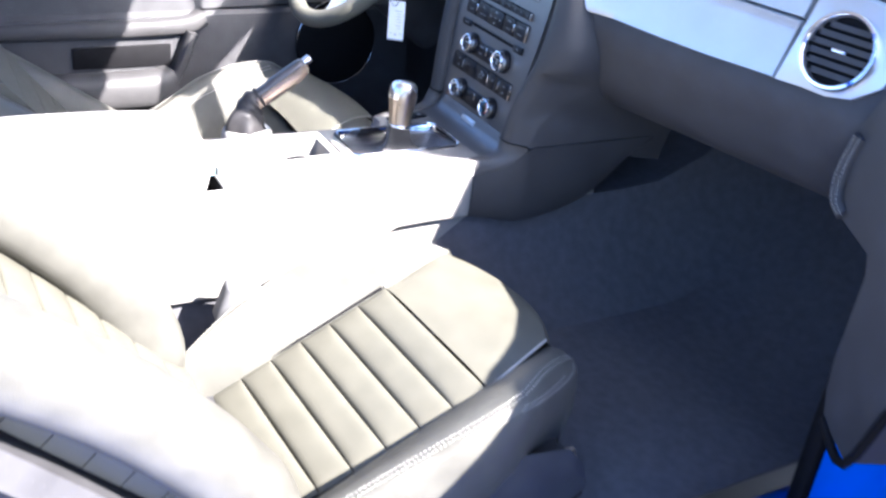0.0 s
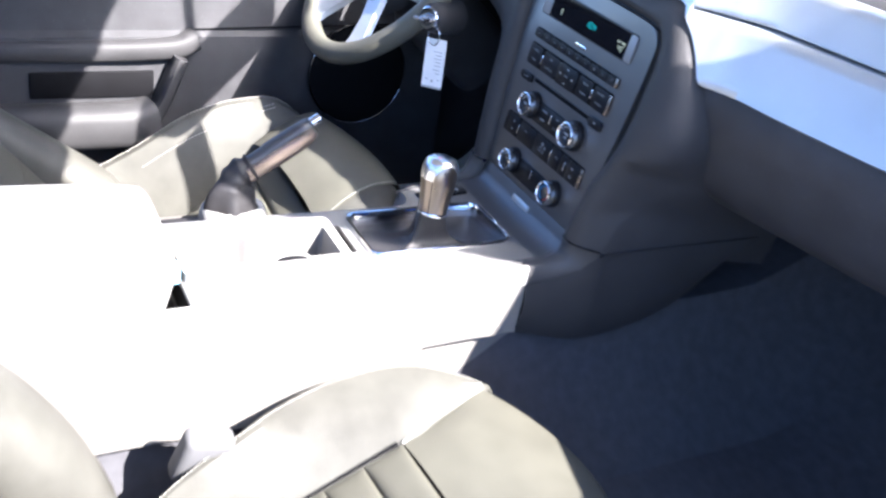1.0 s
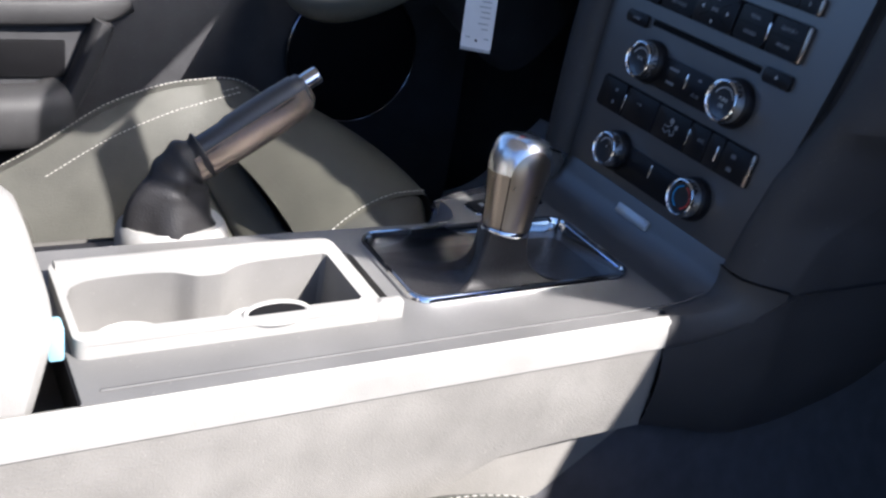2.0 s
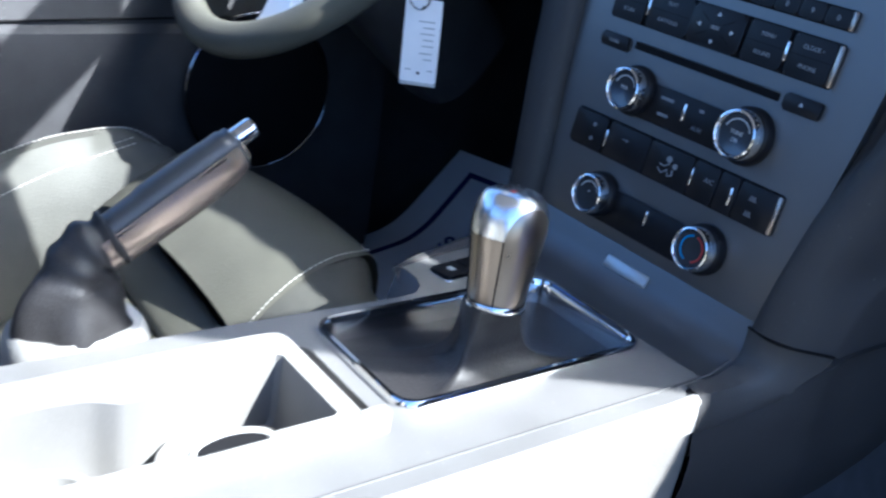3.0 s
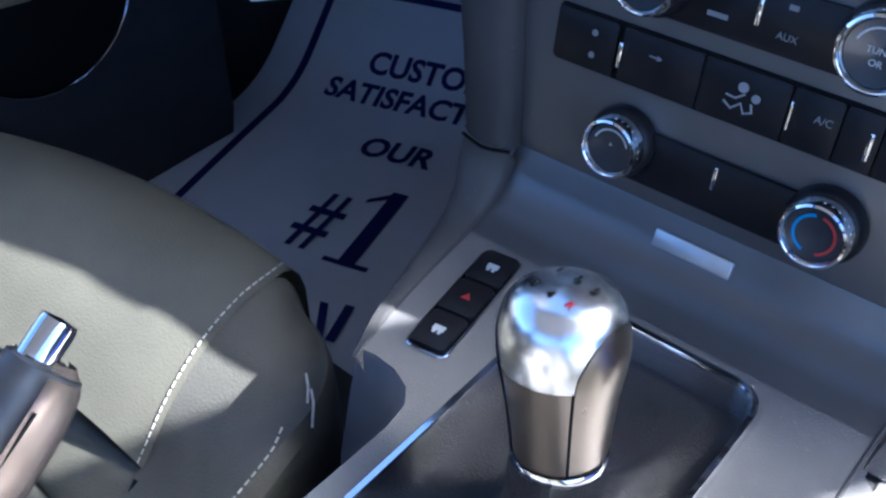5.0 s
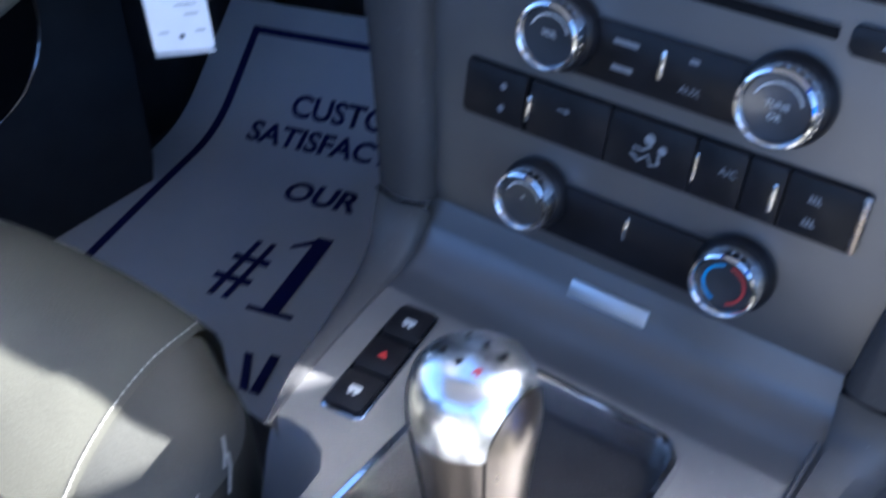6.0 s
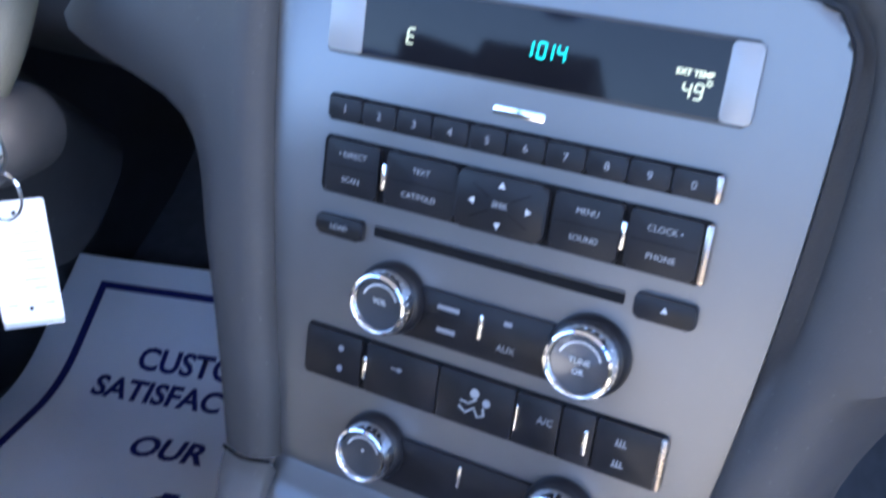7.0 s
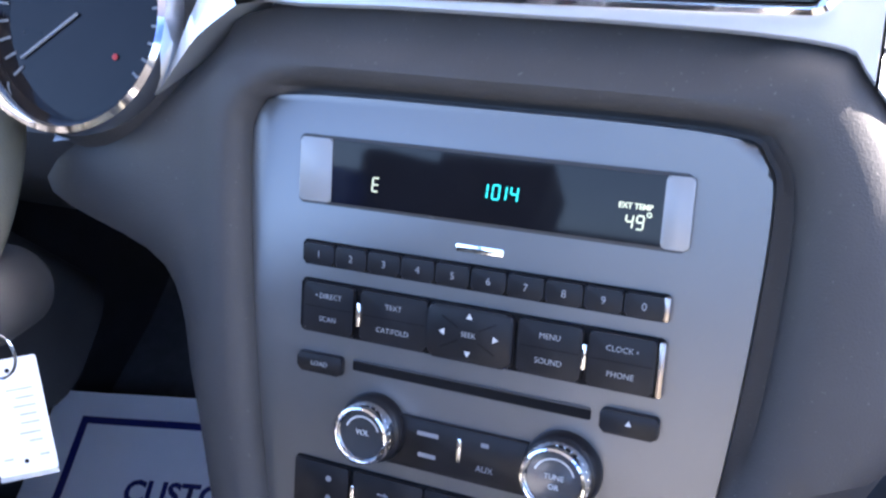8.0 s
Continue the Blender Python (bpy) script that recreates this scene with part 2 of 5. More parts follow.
def lettering(body, size, m, bold=0.0, shear=0.0, align="CENTER", thick=0.0002):
    """Words in the built-in font as a mesh, its baseline at the origin of m."""
    c = bpy.data.curves.new("lettering", "FONT")
    c.body, c.size, c.offset, c.shear, c.align_x, c.extrude, c.resolution_u = body, size, bold, shear, align, thick, 3
    ob = bpy.data.objects.new("lettering", c)
    scene.collection.objects.link(ob)
    me = bpy.data.meshes.new_from_object(ob.evaluated_get(bpy.context.evaluated_depsgraph_get()))
    bm = bmesh.new()
    bm.from_mesh(me)
    bpy.data.objects.remove(ob)
    bpy.data.curves.remove(c)
    bpy.data.meshes.remove(me)
    bm.transform(m)
    return bm


def join(*bms):
    """Several bmeshes as one."""
    me = bpy.data.meshes.new("joined")
    out = bmesh.new()
    for bm in bms:
        bm.to_mesh(me)
        bm.free()
        out.from_mesh(me)
    bpy.data.meshes.remove(me)
    return out


def disc_at(c, nrm, up=(0, 0, 1)):
    """A frame at c whose third axis is nrm."""
    n = Vector(nrm).normalized()
    u = Vector(up).cross(n)
    u = u.normalized() if u.length > 1e-4 else Vector((1, 0, 0))
    v = n.cross(u)
    return Matrix.Translation(c) @ Matrix((u, v, n)).transposed().to_4x4()

# ---- the car's shell and the ground ----
ground = part("ground", box(-60, 60, -60, 60, -0.05, 0), ASPHALT, None, smooth=False)
tagged(ground, "sunlit grey asphalt lot under the car", "ground", kind="structure")

body = thing("blue_coupe", "bright blue two-door car shell with its passenger side open", "car")


def strip(points, radii, n=12, up=(0, 0, 1), power=3.0):
    return sweep(smooth_path(points, 5), radii, n, up, power)


for sx, nm in ((1, "windscreen_pillar"), (-1, "windscreen_pillar")):
    part(nm, strip([(sx * (0.7035 - 0.2 * k), 0.304 - 0.6 * k, 0.934 + 0.33 * k) for k in (-0.45, -0.2, 0.0, 0.2, 0.4, 0.58)], [(0.0405, 0.090)]), LINER, body)
    part("roof_rail", strip([(sx * 0.60, -0.06, 1.075), (sx * 0.57, -0.4, 1.105), (sx * 0.56, -0.8, 1.11), (sx * 0.56, -1.25, 1.05), (sx * 0.60, -1.65, 0.75)], [(0.045, 0.04)]), PAINT, body)
    part("sill", box(*sorted((sx * 0.66, sx * 0.84)), -1.1, 0.40, -0.24, -0.04, 0.02, 3), PAINT, body, "glossy blue painted door sill")
    part("front_jamb", loft([[(sx * x, y, z) for x, y in ((0.70, y0), (0.84, y0 + 0.02), (0.86, 0.36), (0.70, 0.36))] for z, y0 in ((-0.22, 0.17), (0.42, 0.165), (0.60, 0.182), (0.76, 0.212), (0.88, 0.245))]), PAINT if sx > 0 else DASH, body)
    part("rear_jamb", loft([[(sx * x, y + 0.0, z) for x, y in ((0.66, -0.98), (0.84, -0.98), (0.84, -1.1), (0.66, -1.1))] for z, y in ((-0.2, 0.05), (0.30, -0.0), (0.55, -0.05))]), PAINT, body)
    part("quarter_panel", box(*sorted((sx * 0.69, sx * 0.84)), -1.9, -1.08, -0.2, 0.56, 0.02, 3), PAINT, body)
    part("quarter_trim", box(*sorted((sx * 0.62, sx * 0.68)), -1.7, -1.09, -0.1, 0.6, 0.015, 3), DASH, body)
rows = []
for j in range(9):
    y = -0.10 - 1.30 * j / 8
    rows.append([(0.57 * (i / 5 - 1), y, 1.060 - 0.030 * (i / 5 - 1) ** 2 + 0.035 * math.sin(math.pi * min(1.0, j / 6) / 2)) for i in range(11)])
rows2 = [[(x, y, z + 0.035) for x, y, z in r] for r in rows]
roof = join(loft(rows, False), loft(rows2, False))
part("roof_lining", roof, HEADLINER, body)
part("roof_skin", loft([[(x, y, z + 0.008) for x, y, z in r] for r in rows2], False), PAINT, body, "glossy blue roof panel")
part("roof_header", strip([(-0.60, -0.12, 1.055), (0, -0.105, 1.060), (0.60, -0.12, 1.055)], [(0.045, 0.025)]), LINER, body)
part("rear_shelf", box(-0.66, 0.66, -1.95, -1.35, 0.45, 0.50, 0.01), DASH, body)
part("rear_bulkhead", box(-0.66, 0.66, -1.40, -1.36, -0.15, 0.46, 0.01), DASH, body)
cowl = box(-0.84, 0.84, 0.62, 1.6, 0.45, 0.62, 0.05, 4)
part("bonnet", cowl, PAINT, body)
part("firewall", box(-0.86, 0.86, 0.86, 0.92, -0.22, 0.6, 0.01), DARK, body)
part("cowl_cover", box(-0.72, 0.72, 0.47, 0.68, 0.600, 0.632, 0.008), DASH, body)
part("kick_panel", box(0.665, 0.695, 0.20, 0.86, -0.10, 0.62, 0.01), DASH, body)
# seal and painted jamb, made deep enough to block sun slivers on the floor
part("jamb_seal", box(0.698, 0.724, 0.128, 0.185, -0.10, 0.22, 0.008), DARK, body)
part("jamb_flange", box(0.727, 0.865, 0.132, 0.188, -0.10, 0.31, 0.008), PAINT, body, "blue painted door jamb")
mirror = thing("rear_view_mirror", "black framed rear-view mirror turned to the driver", "mirror")
MIR = Matrix.Translation((-0.002, 0.0285, 0.852)) @ Matrix.Rotation(radians(-25), 4, "Z")
part("stalk", sweep([(0.0, 0.025, 1.015), (0.010, 0.030, 0.90), (0.016, 0.024, 0.86)], [(0.008, 0.008)], 10, (1, 0, 0)), DASH, mirror)
part("housing", loft([[MIR @ Vector((x, y, z)) for x, z in rrect(0, 0, 0.305 * k, 0.090 * k, 0.034 * k, 6)] for y, k in ((-0.016, 0.96), (-0.014, 1.0), (0.006, 1.0), (0.016, 0.90), (0.022, 0.6))]), DASH, mirror)
# unseen card, added to cast the dark band on the driver's outer bolster
hang_tag = thing("hang_tag", "unseen white paper tag added under the mirror for its shadow", "tag")
part("card", box(0.110, 0.164, 0.026, 0.0268, -0.170, -0.030, 0, 1, MIR), PAPER, hang_tag)
part("loop", sweep([MIR @ Vector(p) for p in ((0.137, 0.0264, -0.032), (0.137, 0.026, 0.0), (0.125, 0.0225, 0.0445))], [(0.0012, 0.0012)], 6), TAG, hang_tag)
screen = loft([[(k * 0.72, 0.66 - 0.14 * k * k, 0.670 + 0.06 * k * k) for k in (-1, -0.5, 0, 0.5, 1)], [(k * 0.60, -0.045 - 0.03 * k * k, 1.050) for k in (-1, -0.5, 0, 0.5, 1)]], False)
pane = part("windscreen", screen, GLASS, body)
pane.visible_shadow = False

# floor: footwells, the toe boards and the tunnel, one carpet
floor = thing("floor", "black carpet of the footwells and the transmission tunnel", "floor", kind="structure")
prof_y = [-1.36, -0.5, -0.14, -0.06, 0.25, 0.34, 0.44, 0.56, 0.68, 0.88]
prof_z = [-0.12, -0.12, -0.10, -0.04, -0.035, -0.03, 0.01, 0.10, 0.22, 0.44]
cols = []
for x, lift in ((-0.84, 0.05), (-0.80, 0.0), (-0.30, 0.0), (-0.17, 0.0), (-0.135, 0.03), (-0.115, 0.12), (-0.10, 0.19), (0.10, 0.19), (0.115, 0.12), (0.16, 0.06), (0.22, 0.005), (0.40, 0.0), (0.64, 0.0), (0.68, 0.05)):
    cols.append([(x, y, z + max(0.0, lift * (1.0 if y > -0.6 else 0.7))) for y, z in zip(prof_y, prof_z)])
part("carpet", loft(cols, False), CARPET, floor)

# ---- dashboard ----
K = 0.17
PANEL = Matrix.Translation((0, 0, 0.39)) @ Matrix(((1, 0, 0, 0), (0, K / math.hypot(1, K), -1 / math.hypot(1, K), 0), (0, 1 / math.hypot(1, K), K / math.hypot(1, K), 0), (0, 0, 0, 1)))
VS = math.hypot(1, K)


def on_panel(x, z):
    """Place and face of the centre stack: u across, v up, w towards the cabin."""
    return x, (z - 0.39) * VS


def panel_at(x, z, w=0.0):
    return PANEL @ Matrix.Translation((x, (z - 0.39) * VS, w))


dash = thing("dashboard", "charcoal vinyl dashboard with brushed silver trim and a glovebox", "dashboard")


def bow(x):
    """The dashboard sweeps away from the cabin towards the door."""
    return max(0.0, x - 0.2) * 0.21


def dash_profile(x):
    """Section of the passenger side of the dashboard at x: (y, z) from the underside to the windscreen."""
    return [(0.46, 0.318), (0.30, 0.330), (0.20, 0.342), (0.150, 0.352), (0.118, 0.365), (0.096, 0.382), (0.080, 0.402), (0.068, 0.426), (0.056, 0.458), (0.047, 0.49), (0.052, 0.512),
            (0.075, 0.56), (0.10, 0.625), (0.125, 0.648), (0.20, 0.660), (0.36, 0.655), (0.50, 0.63), (0.50, 0.30)]


xs = [0.152, 0.160, 0.17, 0.182, 0.195, 0.21, 0.23, 0.26, 0.34, 0.42, 0.52, 0.6, 0.66, 0.69, 0.705]
rings = []
for x in xs:
    e = max(0.0, (x - 0.66) / 0.045)
    fwd = 0.036 * min(1.0, max(0.0, (0.25 - x) / 0.087)) ** 2
    rings.append([(x, min(0.62, y + bow(x) + 0.03 * e * e - fwd * max(0.0, min(1.0, (z - 0.48) / 0.05))), z) for y, z in dash_profile(x)])
part("passenger_dash", loft(rings), DASH, dash, "grained charcoal dashboard body over the passenger footwell")
mir = []
for x in (-0.72, -0.66, -0.56, -0.44, -0.30, -0.26, -0.20, -0.14):
    mir.append([(x, y, z) for y, z in ((0.60, 0.40), (0.34, 0.395), (0.25, 0.395), (0.20, 0.40), (0.175, 0.412), (0.135, 0.436), (0.095, 0.463), (0.08, 0.50), (0.10, 0.56), (0.12, 0.63), (0.14, 0.66), (0.2, 0.672), (0.40, 0.665), (0.60, 0.63))])
part("driver_dash", loft(mir), DASH_SOFT, dash)
pad = []
for x in (-0.15, -0.13, -0.11, -0.085, -0.04, 0.0, 0.04, 0.085, 0.11, 0.13, 0.15):
    lip = 0.652 + 0.056 * max(0.0, 1 - (abs(x) / 0.145) ** 2) ** 0.9
    pad.append([(x, y, z) for y, z in ((0.075, 0.60), (0.066, 0.634), (0.058, 0.640), (0.048, lip - 0.008), (0.052, lip), (0.075, lip + 0.003), (0.14, lip), (0.25, 0.660), (0.40, 0.655), (0.6, 0.63), (0.6, 0.5))])
part("dash_top", loft(pad), DASH, dash, "crowned dash pad over the vents")

# the surround that rises from the console round the centre stack
inner = [(-0.1045, 0.287), (-0.108, 0.32), (-0.117, 0.38), (-0.1245, 0.45), (-0.128, 0.52), (-0.124, 0.543), (-0.104, 0.5525), (0.0, 0.5535), (0.106, 0.5515), (0.126, 0.542), (0.131, 0.52), (0.128, 0.45), (0.121, 0.38), (0.112, 0.32), (0.1085, 0.287)]
mid = [(-0.1325, 0.287), (-0.138, 0.32), (-0.147, 0.38), (-0.1505, 0.45), (-0.152, 0.52), (-0.146, 0.556), (-0.112, 0.5665), (0.0, 0.5665), (0.114, 0.5645), (0.143, 0.556), (0.158, 0.52), (0.158, 0.45), (0.146, 0.385), (0.1350, 0.325), (0.1315, 0.287)]
outer = [(-0.1420, 0.287), (-0.150, 0.32), (-0.170, 0.385), (-0.192, 0.452), (-0.280, 0.492), (-0.172, 0.562), (-0.128, 0.5935), (0.0, 0.596), (0.136, 0.5915), (0.1625, 0.577), (0.196, 0.523), (0.214, 0.46), (0.196, 0.405), (0.164, 0.35), (0.1555, 0.287)]


def u_path(pts):
    return [(p.x, p.y) for p in smooth_path([(x, z, 0) for x, z in pts], 6)]


def trim_face(x, z):
    """Depth of the brushed trim: it leans back, sweeps away to the door and comes forward round the stack."""
    return 0.050 + (z - 0.517) * 0.36 + bow(x) - 0.043 * min(1.0, max(0.0, (0.25 - x) / 0.087)) ** 2


def between(v, table):
    """Linear look-up in pairs of rising keys."""
    return float(np.interp(v, [p[0] for p in table], [p[1] for p in table]))


ui, um, uo = u_path(inner), u_path(mid), u_path(outer)
n_u = len(ui)
ring_rows = []
for k in range(n_u):
    (xi, zi), (xm, zm), (xo, zo) = ui[k], um[k], uo[k]
    right = 1.0 if xi > 0.1 else 0.0
    top = min(1.0, max(0.0, (zi - 0.535) / 0.015)) * min(1.0, max(0.0, (xi + 0.118) / 0.02))
    chan = max(top, right * min(1.0, max(0.0, (zi - 0.36) / 0.06)))
    w_o = -0.010
    if xo > 0.15 or zo > 0.585:
        w_o = between(zo, ((0.28, -0.018), (0.33, -0.026), (0.40, -0.080), (0.426, -0.066), (0.458, -0.048), (0.49, -0.034), (0.515, -0.022))) if zo < 0.515 else (zo - 0.39) * K - trim_face(xo, zo) - 0.009
    w_m = 0.0115
    row = []
    for f, w0, w1 in ((0.0, -0.012, -0.014), (0.0, 0.004, -0.008), (0.12, 0.0095, -0.0085), (0.30, 0.0125, -0.006), (0.42, 0.013, 0.0030), (0.72, 0.0128, 0.0095), (1.0, 0.0095, w_m)):
        row.append((xi + (xm - xi) * f, zi + (zm - zi) * f, w0 + (w1 - w0) * chan))
    w_e = row[-1][2]
    for f, g in (((0.14, 0.01), (0.32, 0.04), (0.58, 0.13), (0.84, 0.40), (0.94, 0.68), (1.0, 1.0)) if right and zo > 0.42 else ((0.14, 0.05), (0.32, 0.19), (0.55, 0.43), (0.80, 0.74), (0.9, 0.87), (1.0, 1.0))):
        row.append((xm + (xo - xm) * f, zm + (zo - zm) * f, w_e + (w_o - w_e) * g))
    row.append((xo * 0.985, zo - 0.002, -0.085 if xo < 0.15 else -0.30))
    ring_rows.append([PANEL @ Vector((*on_panel(x, z), w)) for x, z, w in row])
part("stack_surround", loft(ring_rows, False), DASH_SOFT, dash, "smooth charcoal surround with rounded legs")

# brushed trim: passenger panels, the arc beside the gauges and the strip over the stack


def trim_plate(outline, name, label=""):
    """A thin plate that follows the sweep of the dashboard, with a rounded rim."""
    cx, cz = sum(p[0] for p in outline) / len(outline), sum(p[1] for p in outline) / len(outline)
    rows_ = []
    for f, off in ((1.0, 0.02), (1.0, -0.0025), (0.997, -0.0040), (0.98, -0.0044)):
        rows_.append([(cx + (x - cx) * f, trim_face(cx + (x - cx) * f, cz + (z - cz) * f) + off, cz + (z - cz) * f) for x, z in outline])
    return part(name, loft(rows_), ALU, dash, label, True, 50)


def trim_band(low, high, columns, label=""):
    """A curved trim plate between two edges, each a table of height over x, with rims turned back."""
    rows_ = []
    for x in columns:
        z0, z1 = between(x, low), between(x, high)
        zs = [z0 + 0.0008] + [z0 + 0.0022 + (z1 - z0 - 0.0044) * k / 6 for k in range(7)] + [z1 - 0.0008]
        face = [(x, trim_face(x, z) + (-0.0030 if j in (0, 8) else -0.0044), z) for j, z in enumerate(zs)]
        rows_.append([(x, trim_face(x, z0) + 0.02, z0), (x, trim_face(x, z0) - 0.001, z0)] + face + [(x, trim_face(x, z1) - 0.001, z1), (x, trim_face(x, z1) + 0.02, z1)])
    rows_.insert(0, [(x, y + 0.02, z) for x, y, z in rows_[0]])
    rows_.append([(x, y + 0.02, z) for x, y, z in rows_[-1]])
    return part("trim_panel", loft(rows_, False), ALU, dash, label, True, 50)


left_edge = sorted((x - 0.0006, z) for x, z in uo if x > 0.155 and 0.5165 < z < 0.586)
sweep_xs = [0.1645 + 0.0045 * k for k in range(20)] + [0.26, 0.28, 0.32, 0.36, 0.40, 0.45, 0.5010]
trim_band([(0.160, 0.5862)] + left_edge + [(left_edge[-1][0] + 0.006, 0.5148), (0.30, 0.5115), (0.40, 0.511), (0.5005, 0.5135)], [(0.16, 0.5873), (0.5025, 0.5855)], sweep_xs, "brushed silver trim panel across the dashboard")
trim_band([(0.16, 0.5897), (0.5025, 0.5885)], [(0.16, 0.636), (0.505, 0.632)], sweep_xs)
strip_low = sorted((x, z - 0.0012) for x, z in uo if -0.128 < x < 0.163 and z > 0.57)
trim_band([(-0.150, 0.600)] + strip_low, [(-0.15, 0.636), (0.163, 0.636)], [-0.150, -0.140, -0.128, -0.10, -0.05, 0.0, 0.05, 0.10, 0.115, 0.126, 0.136, 0.144, 0.150, 0.155, 0.159, 0.1630], "silver strip over the radio panel")
trim_plate([(0.5045, 0.5137), (0.54, 0.5150), (0.575, 0.5140), (0.605, 0.520), (0.632, 0.542), (0.645, 0.58), (0.642, 0.622), (0.509, 0.632)], "trim_panel")
arc_out = [(-0.128, 0.5965), (-0.152, 0.581), (-0.166, 0.567), (-0.180, 0.552), (-0.193, 0.541), (-0.206, 0.531), (-0.230, 0.5215), (-0.262, 0.5155)]
arc_in = [(-0.150, 0.632), (-0.160, 0.610), (-0.168, 0.590), (-0.176, 0.568), (-0.190, 0.551), (-0.206, 0.5400), (-0.230, 0.531), (-0.262, 0.526)]
ao, ai = u_path(arc_out), u_path(arc_in)
part("trim_arc", join(loft([[(x, 0.018, z) for x, z in ao], [(0.5 * (x + u), 0.023, 0.5 * (z + v)) for (x, z), (u, v) in zip(ao, ai)], [(x, 0.040, z) for x, z in ai], [(x, 0.07, z) for x, z in ai]], False), loft([[(x, 0.018, z) for x, z in ao], [(x, 0.06, z) for x, z in ao]], False)), ALU, dash, "bright silver trim sweeping under the gauge")

centre_vent = thing("centre_vent", "dark centre air vents framed in chrome above the radio", "air vent")
frame_out, frame_mid, frame_in = rrect(0.0, 0.6235, 0.296, 0.0445, 0.012), rrect(0.0, 0.6235, 0.291, 0.0395, 0.010), rrect(0.0, 0.6235, 0.286, 0.0345, 0.008)
part("frame", loft([[(x, y + (z - 0.604) * 0.36, z) for x, z in r] for r, y in ((frame_out, 0.05), (frame_out, 0.0315), (frame_mid, 0.0290), (frame_in, 0.0315), (frame_in, 0.060))], True, (False, False)), CHROME, centre_vent, "thin chrome frame")
LEAN = Matrix(((1, 0, 0, 0), (0, 1, 0.36, -0.604 * 0.36), (0, 0, 1, 0), (0, 0, 0, 1)))
part("backing", box(-0.142, 0.142, 0.0312, 0.0335, 0.607, 0.640, m=LEAN), DARK, centre_vent)
for i in range(3):
    part("slat", box(-0.140, 0.140, 0.0300, 0.0318, 0.613 + 0.011 * i, 0.617 + 0.011 * i, m=LEAN), DASH, centre_vent)

side_vent = thing("side_vent", "round dark air vent with a chrome ring at the dash end", "air vent")
VENT = disc_at((0.5685, trim_face(0.5685, 0.565) - 0.004, 0.565), (0.21, -1, 0.36)) @ Matrix.Translation((0, 0, 0.0115))
part("ring", lathe([(0.0490, -0.012), (0.0480, 0.003), (0.0468, 0.0055), (0.0435, 0.006), (0.0412, 0.003), (0.0400, -0.004), (0.040, -0.010)], 56, VENT, (False, False)), CHROME, side_vent, "polished chrome ring")
part("bowl", lathe([(0.0405, -0.003), (0.040, -0.0095), (0.0, -0.0100)], 48, VENT, (False, False)), DARK, side_vent)
for i in range(6):
    h = -0.0285 + 0.0114 * i
    wdt = math.sqrt(0.039 ** 2 - h * h)
    part("slat", box(-wdt, wdt, h - 0.0036, h + 0.0036, -0.0070, -0.0052, 0.0006, 1, VENT), DASH, side_vent)
part("tab", box(-0.009, 0.009, -0.0022, 0.0022, -0.006, 0.001, 0.001, 2, VENT), CHROME, side_vent, "small bright thumb tab")

# gauge right of the steering wheel
cluster = thing("instrument_gauge", "dark round gauge with a polished chrome ring behind the wheel", "gauge")
GAUGE = disc_at((-0.235, 0.012, 0.590), (0.12, -1, 0.25)) @ Matrix.Scale(1.10, 4)
part("ring", lathe([(0.058, -0.02), (0.060, -0.004), (0.0585, 0.003), (0.0555, 0.0045), (0.0530, 0.001), (0.0520, -0.012)], 64, GAUGE, (False, False)), CHROME, cluster)
part("face", lathe([(0.053, -0.012), (0.0, -0.012)], 48, GAUGE, (False, False)), GLOSS, cluster)
part("hood", lathe([(0.059, -0.012), (0.066, -0.03), (0.075, -0.07)], 48, GAUGE, (False, False)), DASH, cluster)
part("warning_lamp", lathe([(0.0016, -0.011), (0.0, -0.0105)], 12, GAUGE @ Matrix.Translation((0.022, -0.02, 0)), (False, False)), RED, cluster)
part("needle", box(0.0, 0.040, -0.0007, 0.0007, -0.0115, -0.0100, 0.0003, 1, GAUGE @ Matrix.Rotation(radians(215), 4, "Z")), FAINT, cluster)
for i in range(24):
    a = radians(-40 + 260 * i / 23)
    part("tick", box(0.042, 0.049, -0.0006, 0.0006, -0.0118, -0.0112, 0, 1, GAUGE @ Matrix.Rotation(a, 4, "Z")), FAINT, cluster)
# ---- centre stack ----
stack = thing("centre_stack", "satin silver radio and climate control panel in the dash", "control panel")
outline = [(x * 0.997, z) for x, z in u_path(inner)]
outline = [p for p in outline if p[1] > 0.284]
part("face_panel", plate([on_panel(x, z) for x, z in outline], -0.02, 0.0, 0.0015, 2, PANEL), SILVER, stack)


def slab(name, x, z, w, h, depth, mat, parent, r=0.002, bev=0.001, label="", w0=-0.003):
    """A rounded slab that stands proud of the panel."""
    return part(name, plate(rrect(x, (z - 0.39) * VS, w, h * VS, r), w0, depth, bev, 2, PANEL), mat, parent, label)


def words(body, x, z, size, mat, parent, w, name="lettering", shear=0.0, bold=0.0):
    return part(name, lettering(body, size, panel_at(x, z - size * 0.36, w), bold, shear), mat, parent, "", False)


# display window: recess, end caps, screen and its digits
dz = 0.5172
display = part("display_housing", plate(rrect(0, (dz - 0.39) * VS, 0.196, 0.0345, 0.003), -0.001, 0.0012, 0.0006, 2, PANEL), DASH_SOFT, stack)
for cx, cw in ((-0.0880, 0.0185), (0.0930, 0.0125)):
    part("end_cap", plate(rrect(cx, (dz - 0.39) * VS, cw, 0.032, 0.002), 0.0008, 0.0022, 0.0008, 2, PANEL), CAPEND, display, "dull silver end cap")
